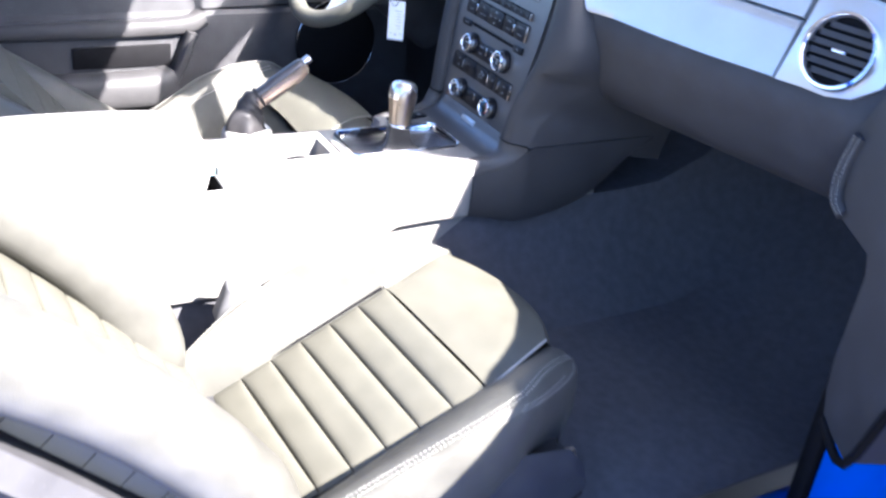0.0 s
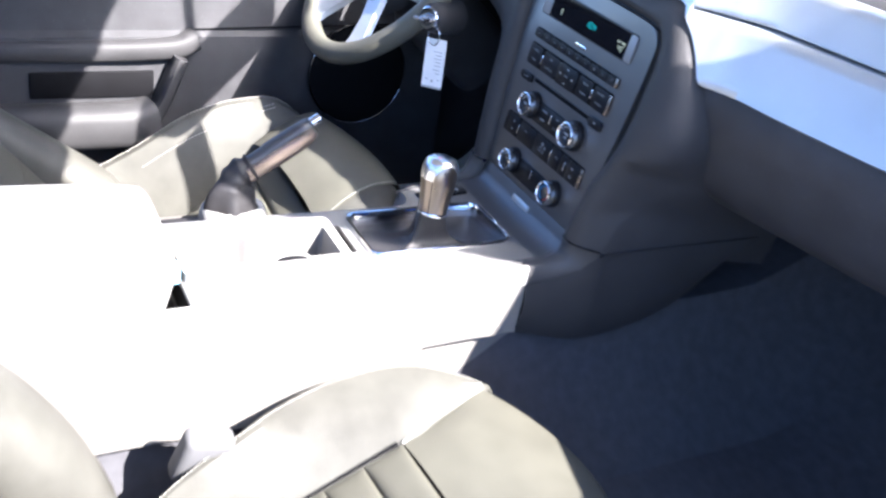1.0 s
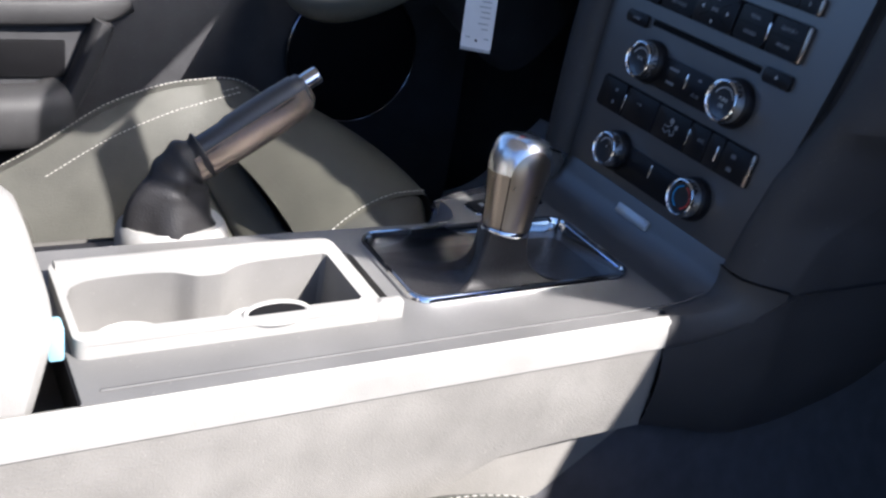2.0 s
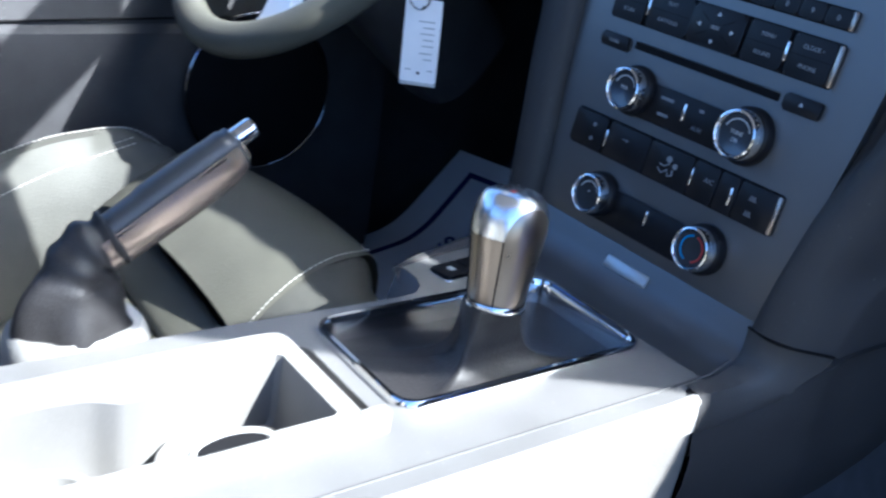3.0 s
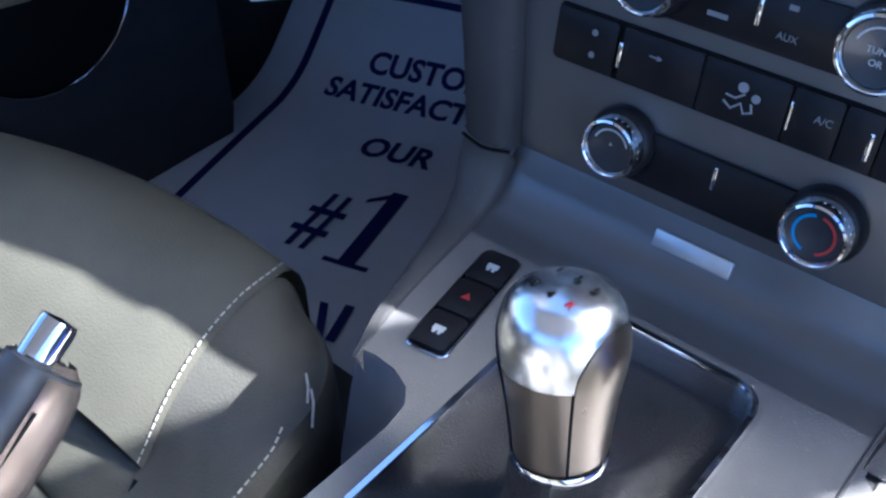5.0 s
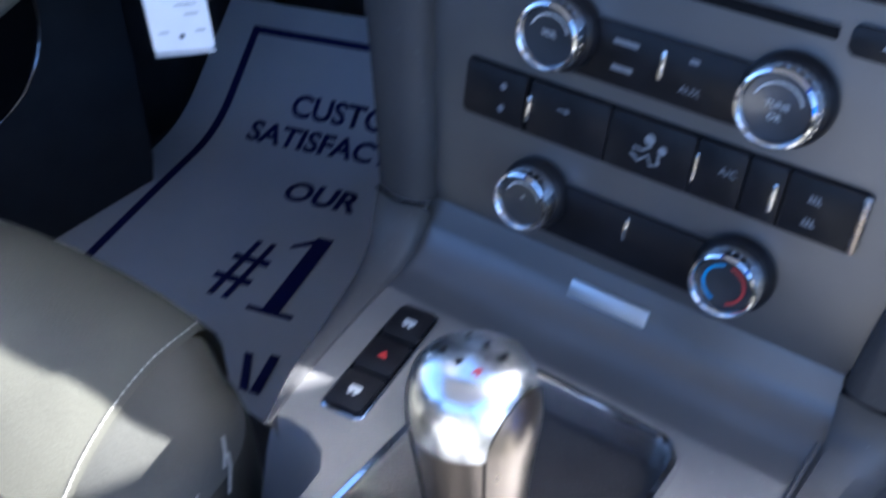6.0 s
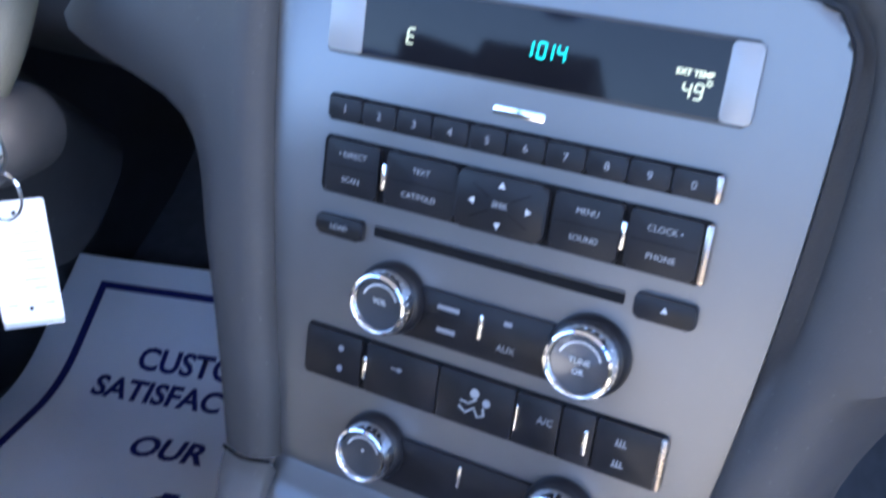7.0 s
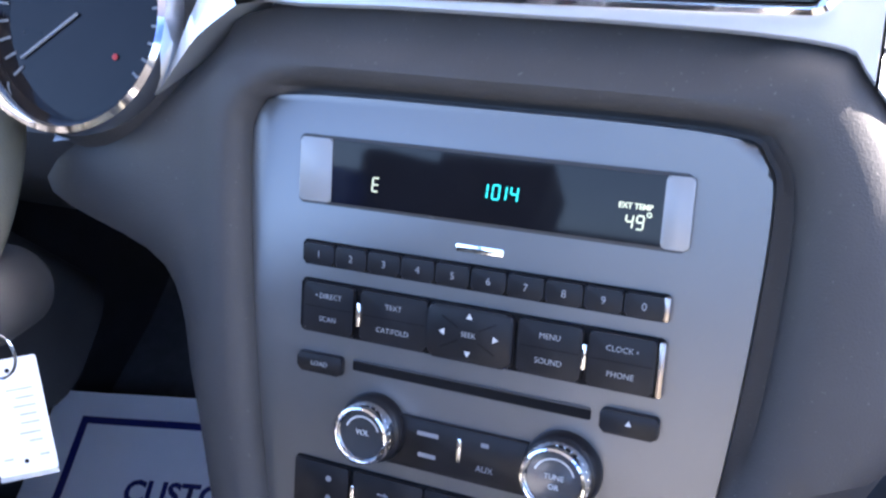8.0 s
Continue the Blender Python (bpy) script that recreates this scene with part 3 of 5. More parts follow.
part("screen", plate(rrect(0.0042, (dz - 0.39) * VS, 0.166, 0.031, 0.001), 0.0005, 0.0018, 0.0003, 1, PANEL), GLOSS, display, "glossy black display screen")


def seg_digit(ch, x, z, h, mat, lean=0.08):
    """A digit of thin lit segments."""
    on = {"0": "abcdef", "1": "bc", "4": "fgbc", "9": "abcdfg", "E": "adefg"}[ch]
    w, t = h * 0.5, h * 0.11
    bars = {"a": (0, h, 1), "d": (0, 0, 1), "g": (0, h / 2, 1), "f": (-w / 2, h * 0.75, 0), "e": (-w / 2, h * 0.25, 0), "b": (w / 2, h * 0.75, 0), "c": (w / 2, h * 0.25, 0)}
    bms = []
    for s in on:
        u, v, flat = bars[s]
        hw, hh = (w / 2 * 0.85, t / 2) if flat else (t / 2, h / 4 * 0.88)
        bms.append(box(u - hw, u + hw, v - hh, v + hh, 0.0018, 0.0021))
    bm = join(*bms)
    for vtx in bm.verts:
        vtx.co.x += vtx.co.y * lean
    bm.transform(panel_at(x, z))
    part("digit", bm, mat, display)


seg_digit("E", -0.0541, 0.5100, 0.0066, WARM)
for ch, x in (("1", 0.0028), ("0", 0.0088), ("1", 0.0122), ("4", 0.0178)):
    seg_digit(ch, x, 0.5135, 0.0066, TEAL)
words("EXT TEMP", 0.0745, 0.5183, 0.0034, WARM, display, 0.0019, bold=0.0001)
for ch, x in (("4", 0.0720), ("9", 0.0768)):
    seg_digit(ch, x, 0.5083, 0.0060, WARM)
part("degree_mark", lathe([(0.0007, 0.0019), (0.0012, 0.0020), (0.0012, 0.0018)], 12, panel_at(0.0808, 0.5150), (False, False)), WARM, display)
# plain plate in place of the maker's audio mark
slab("audio_badge", 0.0025, 0.4888, 0.0245, 0.0036, 0.0009, CHROME, stack, 0.0008, 0.0004)

# ten presets
presets = slab("preset_bed", 0, 0.4755, 0.1875, 0.0125, 0.0015, DARK, stack, 0.002)
for i, ch in enumerate("1234567890"):
    x = -0.0832 + 0.01849 * i
    b = part("preset_button", plate(rrect(x, (0.4755 - 0.39) * VS, 0.0178, 0.0108, 0.0015), 0.0005, 0.0038, 0.0011, 3, PANEL), BUTTON, stack)
    words(ch, x, 0.4755, 0.0050, LEGEND, b, 0.0037, "numeral")

def end_bar(x, z, h, parent):
    """A bright bevelled end piece of a key row."""
    part("end_bar", box(-0.0016, 0.0016, -h / 2, h / 2, 0.0012, 0.0040, 0.0012, 2, panel_at(x, z)), SATIN, parent, "rounded bright end piece")


end_bar(0.0930, 0.4755, 0.0118, stack)
end_bar(0.0932, 0.4483, 0.0262, stack)
end_bar(0.0930, 0.3535, 0.0255, stack)
# two rows of function keys
slab("key_bed", 0, 0.4483, 0.188, 0.0275, 0.0012, DARK, stack, 0.0025)
keys = [(-0.0765, 0.0290, "\u2022 DIRECT", "SCAN"), (-0.0395, 0.0370, "TEXT", "CAT/FOLD"), (0.0415, 0.0310, "MENU", "SOUND"), (0.0755, 0.0310, "CLOCK \u2022", "PHONE")]
for x, w, a, b in keys:
    k = part("function_key", plate(rrect(x, (0.4483 - 0.39) * VS, w, 0.0262, 0.002), 0.0, 0.0036, 0.0012, 3, PANEL), BUTTON, stack)
    words(a, x, 0.4546, 0.0038, LEGEND, k, 0.0035)
    words(b, x, 0.4428, 0.0038, LEGEND, k, 0.0035)
    part("split_line", box(-w * 0.46, w * 0.46, -0.0002, 0.0002, 0.0030, 0.0037, 0, 1, panel_at(x, 0.4487)), DARK, k)
seek = part("seek_pad", plate(rrect(0.0015, (0.4483 - 0.39) * VS, 0.0445, 0.0268, 0.004), 0.0, 0.0046, 0.0018, 3, PANEL), BUTTON, stack, "square seek pad with four arrows")
words("SEEK", 0.0015, 0.4486, 0.0036, LEGEND, seek, 0.0047)
for dx, dzz, rot in ((0, 0.0088, 90), (0, -0.0088, -90), (0.0135, 0, 0), (-0.0135, 0, 180)):
    part("arrow", loft([[(0.0019 * math.cos(a), 0.0019 * math.sin(a), w) for a in (0, 2.09, 4.19)] for w in (0.0040, 0.0048)], m=panel_at(0.0015 + dx, 0.4483 + dzz) @ Matrix.Rotation(radians(rot), 4, "Z")), MARK, seek)
for sx, sy in ((1, 1), (1, -1), (-1, 1), (-1, -1)):
    part("crease", box(0.006, 0.016, -0.00025, 0.00025, 0.0040, 0.0048, 0, 1, panel_at(0.0015, 0.4483) @ Matrix.Rotation(math.atan2(sy * 0.55, sx), 4, "Z")), DARK, seek)


def lit_bar(x, z, h=0.0125, w=0.0022, base=0.003):
    part("metal_bar", box(-w / 2, w / 2, -h / 2, h / 2, base, base + 0.0022, 0.0008, 2, panel_at(x, z)), CHROME, stack, "slim bright metal divider")


lit_bar(-0.0583, 0.4485)
lit_bar(0.0585, 0.4485)

# disc slot with its two keys
slab("load_button", -0.0805, 0.4190, 0.0265, 0.0102, 0.0034, BUTTON, stack, 0.0025, 0.0014)
words("LOAD", -0.0805, 0.4190, 0.0036, LEGEND, stack.children[-1], 0.0035)
eject = slab("eject_button", 0.0815, 0.4208, 0.0270, 0.0112, 0.0034, BUTTON, stack, 0.0025, 0.0014)
part("eject_mark", loft([[(0.0017 * math.cos(a), 0.0017 * math.sin(a), w) for a in (1.57, 3.67, 5.76)] for w in (0.003, 0.0037)], m=panel_at(0.0815, 0.4212)), MARK, eject)
part("disc_slot", plate(rrect(0.0005, (0.4208 - 0.39) * VS, 0.1255, 0.0050, 0.001), -0.001, 0.0006, 0.0, 1, PANEL), DARK, stack, "narrow black disc slot")
part("slot_lip", box(-0.0625, 0.0625, 0.0027, 0.0034, 0.0, 0.0016, 0.0004, 1, panel_at(0.0005, 0.4208)), SILVER, stack)


def control_knob(x, z, r, label, mark=None):
    """Rotary control: black skirt, bright ring, dished cap and pointer."""
    knob = part("control_knob", lathe([(r * 1.17, 0.0), (r * 1.16, 0.004), (r * 1.08, 0.0075), (r * 1.0, 0.0085)], 48, panel_at(x, z), (False, True)), BUTTON, stack, label)
    part("chrome_ring", lathe([(r * 1.01, 0.005), (r * 0.99, 0.0145), (r * 0.95, 0.0165), (r * 0.88, 0.0170), (r * 0.82, 0.0157), (r * 0.80, 0.0125)], 56, panel_at(x, z), (False, False)), CHROME, knob, "ribbed chrome ring")
    part("cap", lathe([(r * 0.82, 0.0128), (r * 0.79, 0.0140), (r * 0.5, 0.0134), (0.0, 0.0131)], 40, panel_at(x, z), (False, False)), KNOB_CAP, knob)
    if mark == "temp":
        for a0, a1, mt in ((100, 250, BLUE_MARK), (-70, 80, RED)):
            arc = [(0.58 * r * math.cos(radians(a0 + (a1 - a0) * k / 14)), 0.58 * r * math.sin(radians(a0 + (a1 - a0) * k / 14)), 0.0142) for k in range(15)]
            part("colour_arc", sweep(arc, [(0.0007, 0.0004)], 6, (0, 0, 1), m=panel_at(x, z)), mt, knob)
    elif mark:
        arc = [(0.60 * r * math.cos(radians(20 + 140 * k / 14)), 0.60 * r * math.sin(radians(20 + 140 * k / 14)), 0.0140) for k in range(15)]
        part("dial_arc", sweep(arc, [(0.0005, 0.0003)], 6, (0, 0, 1), m=panel_at(x, z)), MARK, knob)
        for i, wd in enumerate(mark.split()):
            words(wd, x, z + 0.0012 - 0.0048 * i, 0.0038, MARK, knob, 0.0139)
    for k in range(28):
        a = 2 * math.pi * k / 28
        part("rib", box(r * 0.985, r * 1.006, -0.0005, 0.0005, 0.0075, 0.0135, 0, 1, panel_at(x, z) @ Matrix.Rotation(a, 4, "Z")), CHROME, knob)
    return knob


# volume and tuning
part("key_strip", plate(rrect(-0.0015, (0.3885 - 0.39) * VS, 0.104, 0.0265, 0.004), -0.002, 0.0026, 0.001, 2, PANEL), BUTTON, stack)
control_knob(-0.0477, 0.3915, 0.0155, "round volume knob with a chrome ring", "VOL")
control_knob(0.0524, 0.3920, 0.0165, "round tuning knob with a chrome ring", "TUNE OR")
lit_bar(0.0005, 0.3905, 0.0125, 0.0022, 0.002)
for x, z, w in ((-0.017, 0.3945, 0.0115), (-0.017, 0.3835, 0.0095), (0.0135, 0.3955, 0.004)):
    part("print_bar", box(-w / 2, w / 2, -0.0011, 0.0011, 0.0024, 0.0028, 0, 1, panel_at(x, z)), FAINT, stack)
words("AUX", 0.0140, 0.3835, 0.0044, FAINT, stack, 0.0027)

# climate rows
climate = part("climate_bed", plate(rrect(0, (0.3535 - 0.39) * VS, 0.1875, 0.0275, 0.0025), -0.002, 0.0010, 0.0006, 2, PANEL), DARK, stack)
for x, w in ((-0.0765, 0.0325), (-0.0375, 0.0400), (0.0030, 0.0395), (0.0345, 0.0215), (0.0540, 0.0155), (0.0780, 0.0305)):
    part("climate_key", plate(rrect(x, (0.3535 - 0.39) * VS, w, 0.0258, 0.0018), 0.0, 0.0030, 0.001, 2, PANEL), BUTTON, stack)
lit_bar(-0.0569, 0.3530)
lit_bar(0.0587, 0.3530)
lit_bar(0.0245, 0.3535, 0.0135, 0.0013, 0.002)


def icon(x, z, kind_of):
    """Small printed symbols of the climate keys."""
    bms = []
    if kind_of == "wave":
        for k in range(3):
            bms.append(box(-0.0022 + 0.0016 * k, -0.0014 + 0.0016 * k, -0.0012, 0.0012, 0.0029, 0.0033))
        bms.append(box(-0.0028, 0.0028, -0.0020, -0.0014, 0.0029, 0.0033))
    elif kind_of == "arrow":
        bms.append(box(-0.003, 0.001, -0.0004, 0.0004, 0.0029, 0.0033))
        bms.append(loft([[(0.0018 + 0.0016 * math.cos(a), 0.0016 * math.sin(a), w) for a in (0, 2.09, 4.19)] for w in (0.0029, 0.0033)]))
    elif kind_of == "dot":
        bms.append(lathe([(0.0016, 0.0029), (0.0016, 0.0033)], 12))
    elif kind_of == "seat":
        bms.append(lathe([(0.0024, 0.0029), (0.0024, 0.0033)], 14, Matrix.Translation((0.0005, 0.0062, 0))))
        bms.append(lathe([(0.0020, 0.0029), (0.0020, 0.0033)], 14, Matrix.Translation((0.0070, 0.0030, 0))))
        pts = [(-0.007, -0.002), (-0.003, -0.0045), (0.001, -0.001), (0.003, -0.005), (0.0065, -0.0035), (0.0055, 0.0002)]
        bms.append(sweep([(u, v, 0.0031) for u, v in pts], [(0.0006, 0.0003)], 6))
        bms.append(sweep([(-0.0065, 0.001, 0.0031), (-0.002, 0.0005, 0.0031), (0.002, 0.0035, 0.0031)], [(0.0005, 0.0003)], 6))
    bm = join(*bms)
    bm.transform(panel_at(x, z))
    part("symbol", bm, LEGEND if kind_of == "seat" else FAINT, stack)


icon(-0.0720, 0.3585, "dot")
icon(-0.0720, 0.3480, "dot")
icon(-0.0400, 0.3570, "arrow")
icon(0.0020, 0.3520, "seat")
words("A/C", 0.0385, 0.3560, 0.0048, FAINT, stack, 0.0031)
icon(0.0745, 0.3580, "wave")
icon(0.0745, 0.3480, "wave")
part("key_strip", plate(rrect(-0.001, (0.3095 - 0.39) * VS, 0.104, 0.0265, 0.004), -0.002, 0.0026, 0.001, 2, PANEL), BUTTON, stack)
control_knob(-0.0475, 0.3135, 0.0148, "round fan knob with a chrome ring", "*")
control_knob(0.0522, 0.3135, 0.0152, "round temperature knob with blue and red arcs", "temp")
lit_bar(0.0009, 0.3140, 0.0115, 0.0020, 0.002)

# ---- centre console ----
console = thing("centre_console", "grey plastic centre console between the front seats", "console")
ZT = 0.256
top_outline = [(0.1185, -0.482), (0.1195, -0.30), (0.1195, -0.10), (0.1185, -0.085), (0.1110, -0.078), (0.1110, 0.02), (-0.108, 0.02), (-0.1050, -0.056), (-0.1000, -0.098), (-0.0950, -0.130),
               (-0.0905, -0.1540), (-0.083, -0.1525), (-0.071, -0.1535), (-0.0600, -0.158), (-0.0535, -0.166), (-0.0515, -0.180), (-0.052, -0.207), (-0.0535, -0.25), (-0.0560, -0.32), (-0.058, -0.482)]
hole = rrect(0.0135, -0.161, 0.100, 0.186, 0.014, 4)
tray_hole = rrect(0.0290, -0.3735, 0.096, 0.209, 0.008, 3)


def plate_with_holes(outline2, holes, z0, z1):
    """A flat deck with openings right through it."""
    bm = bmesh.new()
    loops = []
    for poly in (outline2, *holes):
        vs = [bm.verts.new((x, y, z1)) for x, y in poly]
        loops.append([bm.edges.new((vs[i], vs[(i + 1) % len(vs)])) for i in range(len(vs))])
    bmesh.ops.triangle_fill(bm, use_beauty=True, use_dissolve=False, edges=[e for lp in loops for e in lp])
    top_faces = bm.faces[:]
    ext = bmesh.ops.extrude_face_region(bm, geom=top_faces)
    low = [v for v in ext["geom"] if isinstance(v, bmesh.types.BMVert)]
    for v in low:
        v.co.z = z0
    return bm


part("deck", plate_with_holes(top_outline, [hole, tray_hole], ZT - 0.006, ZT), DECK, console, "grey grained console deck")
# rolled right-hand shoulder, the upper and lower side bands
ys = [-1.05, -0.80, -0.62, -0.48, -0.30, -0.15, -0.10, -0.074]


def flare(y):
    return 0.0 if y < -0.062 else min(0.045, (y + 0.062) * 0.24)


def smooth_rows(rows_, steps=4):
    """More rows between the given ones, on smooth curves."""
    cols_ = [smooth_path([r[i] for r in rows_], steps) for i in range(len(rows_[0]))]
    return [list(r) for r in zip(*cols_)]


def side_rows(points):
    return [[(x + flare(y) * s, y, z + max(0.0, y + 0.02) * lift) for x, z, s, lift in points] for y in ys]


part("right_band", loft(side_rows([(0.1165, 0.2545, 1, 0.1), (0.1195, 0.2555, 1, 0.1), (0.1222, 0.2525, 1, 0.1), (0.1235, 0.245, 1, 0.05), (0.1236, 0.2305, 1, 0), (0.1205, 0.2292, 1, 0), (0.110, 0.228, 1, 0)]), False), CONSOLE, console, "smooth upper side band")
low_edge = [(-0.36, 0.075), (-0.27, 0.120), (-0.20, 0.150), (-0.15, 0.152)]
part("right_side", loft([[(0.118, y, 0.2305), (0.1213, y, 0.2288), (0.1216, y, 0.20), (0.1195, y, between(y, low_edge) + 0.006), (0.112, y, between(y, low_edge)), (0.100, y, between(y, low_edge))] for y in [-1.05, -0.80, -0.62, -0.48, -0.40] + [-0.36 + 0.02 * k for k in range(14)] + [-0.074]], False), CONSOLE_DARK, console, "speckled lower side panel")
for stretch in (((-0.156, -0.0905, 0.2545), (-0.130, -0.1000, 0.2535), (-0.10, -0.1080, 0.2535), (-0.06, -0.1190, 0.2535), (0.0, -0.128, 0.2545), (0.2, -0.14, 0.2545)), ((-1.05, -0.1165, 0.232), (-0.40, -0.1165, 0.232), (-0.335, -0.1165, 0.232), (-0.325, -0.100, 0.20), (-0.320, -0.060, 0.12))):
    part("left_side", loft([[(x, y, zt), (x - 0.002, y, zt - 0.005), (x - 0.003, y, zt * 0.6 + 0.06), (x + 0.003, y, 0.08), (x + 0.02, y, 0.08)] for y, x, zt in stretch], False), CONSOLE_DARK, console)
# fairing and right rail darken at the sun's edge: shade put into colour
fair = []
for y, xt, zt, xm, xb, zb in ((-0.075, 0.1230, 0.2290, 0.1235, 0.1200, 0.156), (-0.045, 0.1300, 0.2385, 0.1290, 0.1250, 0.151), (-0.018, 0.1410, 0.2535, 0.1390, 0.1330, 0.146), (0.004, 0.1575, 0.2800, 0.1500, 0.1380, 0.144), (0.02, 0.1590, 0.2840, 0.1520, 0.1400, 0.144), (0.07, 0.1600, 0.2840, 0.1570, 0.1440, 0.152), (0.14, 0.1600, 0.2835, 0.1580, 0.1460, 0.176), (0.20, 0.1600, 0.2830, 0.1590, 0.1480, 0.225), (0.25, 0.1600, 0.2830, 0.1590, 0.1500, 0.279)):
    fair.append([(xt - 0.03, y, zt + 0.001), (xt, y, zt), (xm + 0.003, y, zt - 0.016), (xm + 0.003, y, (zt + zb) / 2), (xb + 0.002, y, zb + 0.008), (xb - 0.004, y, zb), (xb - 0.04, y, zb)])
part("fairing", loft(smooth_rows(fair), False), DASH_SOFT, console, "smooth fairing running under the dash, coloured dark for its shade")
# rails that run along the deck and curve up into the legs of the stack: inner edge, crown, outer edge
left_rail = [((-0.0882, -0.1590, 0.2555), (-0.0888, -0.1595, 0.2558), (-0.0894, -0.1600, 0.2540)), ((-0.0945, -0.1300, 0.2565), (-0.0985, -0.1310, 0.2572), (-0.1025, -0.1320, 0.2540)),
             ((-0.0995, -0.0980, 0.2568), (-0.1060, -0.1000, 0.2580), (-0.1115, -0.1020, 0.2540)), ((-0.1045, -0.0560, 0.2590), (-0.1150, -0.0590, 0.2610), (-0.1240, -0.0610, 0.2550)),
             ((-0.1060, -0.0365, 0.2660), (-0.1180, -0.0410, 0.2680), (-0.1300, -0.0420, 0.2620)), ((-0.1065, -0.0285, 0.2760), (-0.1200, -0.0335, 0.2770), (-0.1345, -0.0320, 0.2745)), ((-0.1045, -0.0255, 0.2866), (-0.1185, -0.0302, 0.2866), (-0.1345, -0.0265, 0.2866))]
right_rail = [((0.1080, -0.0750, 0.2562), (0.1205, -0.0750, 0.2556), (0.1240, -0.0750, 0.2298)), ((0.1095, -0.0520, 0.2585), (0.1250, -0.0500, 0.2575), (0.1310, -0.0450, 0.2375)), ((0.1105, -0.0340, 0.2655), (0.1295, -0.0320, 0.2650), (0.1420, -0.0180, 0.2530)),
              ((0.1095, -0.0275, 0.2755), (0.1310, -0.0265, 0.2760), (0.1500, -0.0040, 0.2690)), ((0.1085, -0.0260, 0.2866), (0.1320, -0.0265, 0.2866), (0.1560, -0.0020, 0.2850))]
for sx, rail_ in ((-1, left_rail), (1, right_rail)):
    sect = []
    for i_, c_, o_ in rail_:
        i_, c_, o_ = Vector(i_), Vector(c_), Vector(o_)
        sect.append([i_ + Vector((0, 0.004, -0.008)), i_ + Vector((0, 0.0005, -0.0012)), i_.lerp(c_, 0.12) + Vector((0, -0.0003, 0.0004)), i_.lerp(c_, 0.5) + Vector((0, -0.0008, 0.0006)), c_, c_.lerp(o_, 0.35) + Vector((sx * 0.0016, -0.0008, 0.0008)), c_.lerp(o_, 0.8) + Vector((sx * 0.0010, 0, 0.0006)), o_,
                     o_ + Vector((-sx * 0.0015, 0.002, -0.003)), o_ + Vector((-sx * 0.004, 0.006, -0.022))])
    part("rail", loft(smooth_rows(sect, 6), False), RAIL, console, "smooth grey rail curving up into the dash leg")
    joint = [Vector(p) + Vector((sx * 0.0006, -0.0005, 0.0006)) for p in rail_[-1]]
    part("leg_joint", sweep(smooth_path(joint, 5), [(0.0011, 0.0009)], 6), DARK, console)
part("shoulder_seam", sweep([(0.1075, -0.47, ZT + 0.0003), (0.1070, -0.25, ZT + 0.0003), (0.1072, -0.075, ZT + 0.0003), (0.1082, -0.052, ZT + 0.0022), (0.1086, -0.036, ZT + 0.0085)], [(0.0010, 0.0007)], 6), RAIL, console)
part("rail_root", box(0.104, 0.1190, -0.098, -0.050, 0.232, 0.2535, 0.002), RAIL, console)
part("inner_body", box(-0.10, 0.10, -1.3, 0.2, -0.1, 0.17, 0.01), CONSOLE_DARK, console)
part("left_ledge", box(-0.1135, -0.052, -1.0, -0.330, 0.20, 0.2325, 0.005, 3), BOOT, console)
scoop = smooth_path([(-0.0905, -0.1545, 0), (-0.083, -0.1530, 0), (-0.071, -0.1540, 0), (-0.0600, -0.1585, 0), (-0.0537, -0.1665, 0), (-0.0518, -0.180, 0), (-0.0523, -0.207, 0), (-0.0535, -0.25, 0), (-0.0560, -0.335, 0)], 4)
part("end_wall", loft([[p + Vector((ox, oy * max(0.0, min(1.0, (p.y + 0.25) / 0.09)), z)) for p in scoop] for ox, oy, z in ((0.0, 0.0, 0.2550), (-0.0008, -0.0010, 0.2535), (-0.0030, -0.0050, 0.235), (-0.0060, -0.0140, 0.19), (-0.007, -0.02, 0.08))], False), KNEE, console, "dark blue-grey end wall under the deck")
# rise to the foot of the stack, with its badge
apron = []
for y, z in ((-0.058, 0.2565), (-0.045, 0.2575), (-0.034, 0.2605), (-0.026, 0.266), (-0.0205, 0.2745), (-0.0175, 0.284), (-0.012, 0.292)):
    half = 0.106 + (0.292 - z) * 0.2
    apron.append([(half * k / 6, y, z) for k in range(-6, 7)])
part("apron", loft(apron, False), SILVER, console, "satin silver rise to the radio panel")
part("badge", box(-0.0205, 0.0205, -0.0045, 0.0045, 0.0, 0.0028, 0.0010, 2, disc_at((0.0001, -0.0210, 0.2735), (0, -0.90, 0.45))), ALU, console, "small bright metal badge")

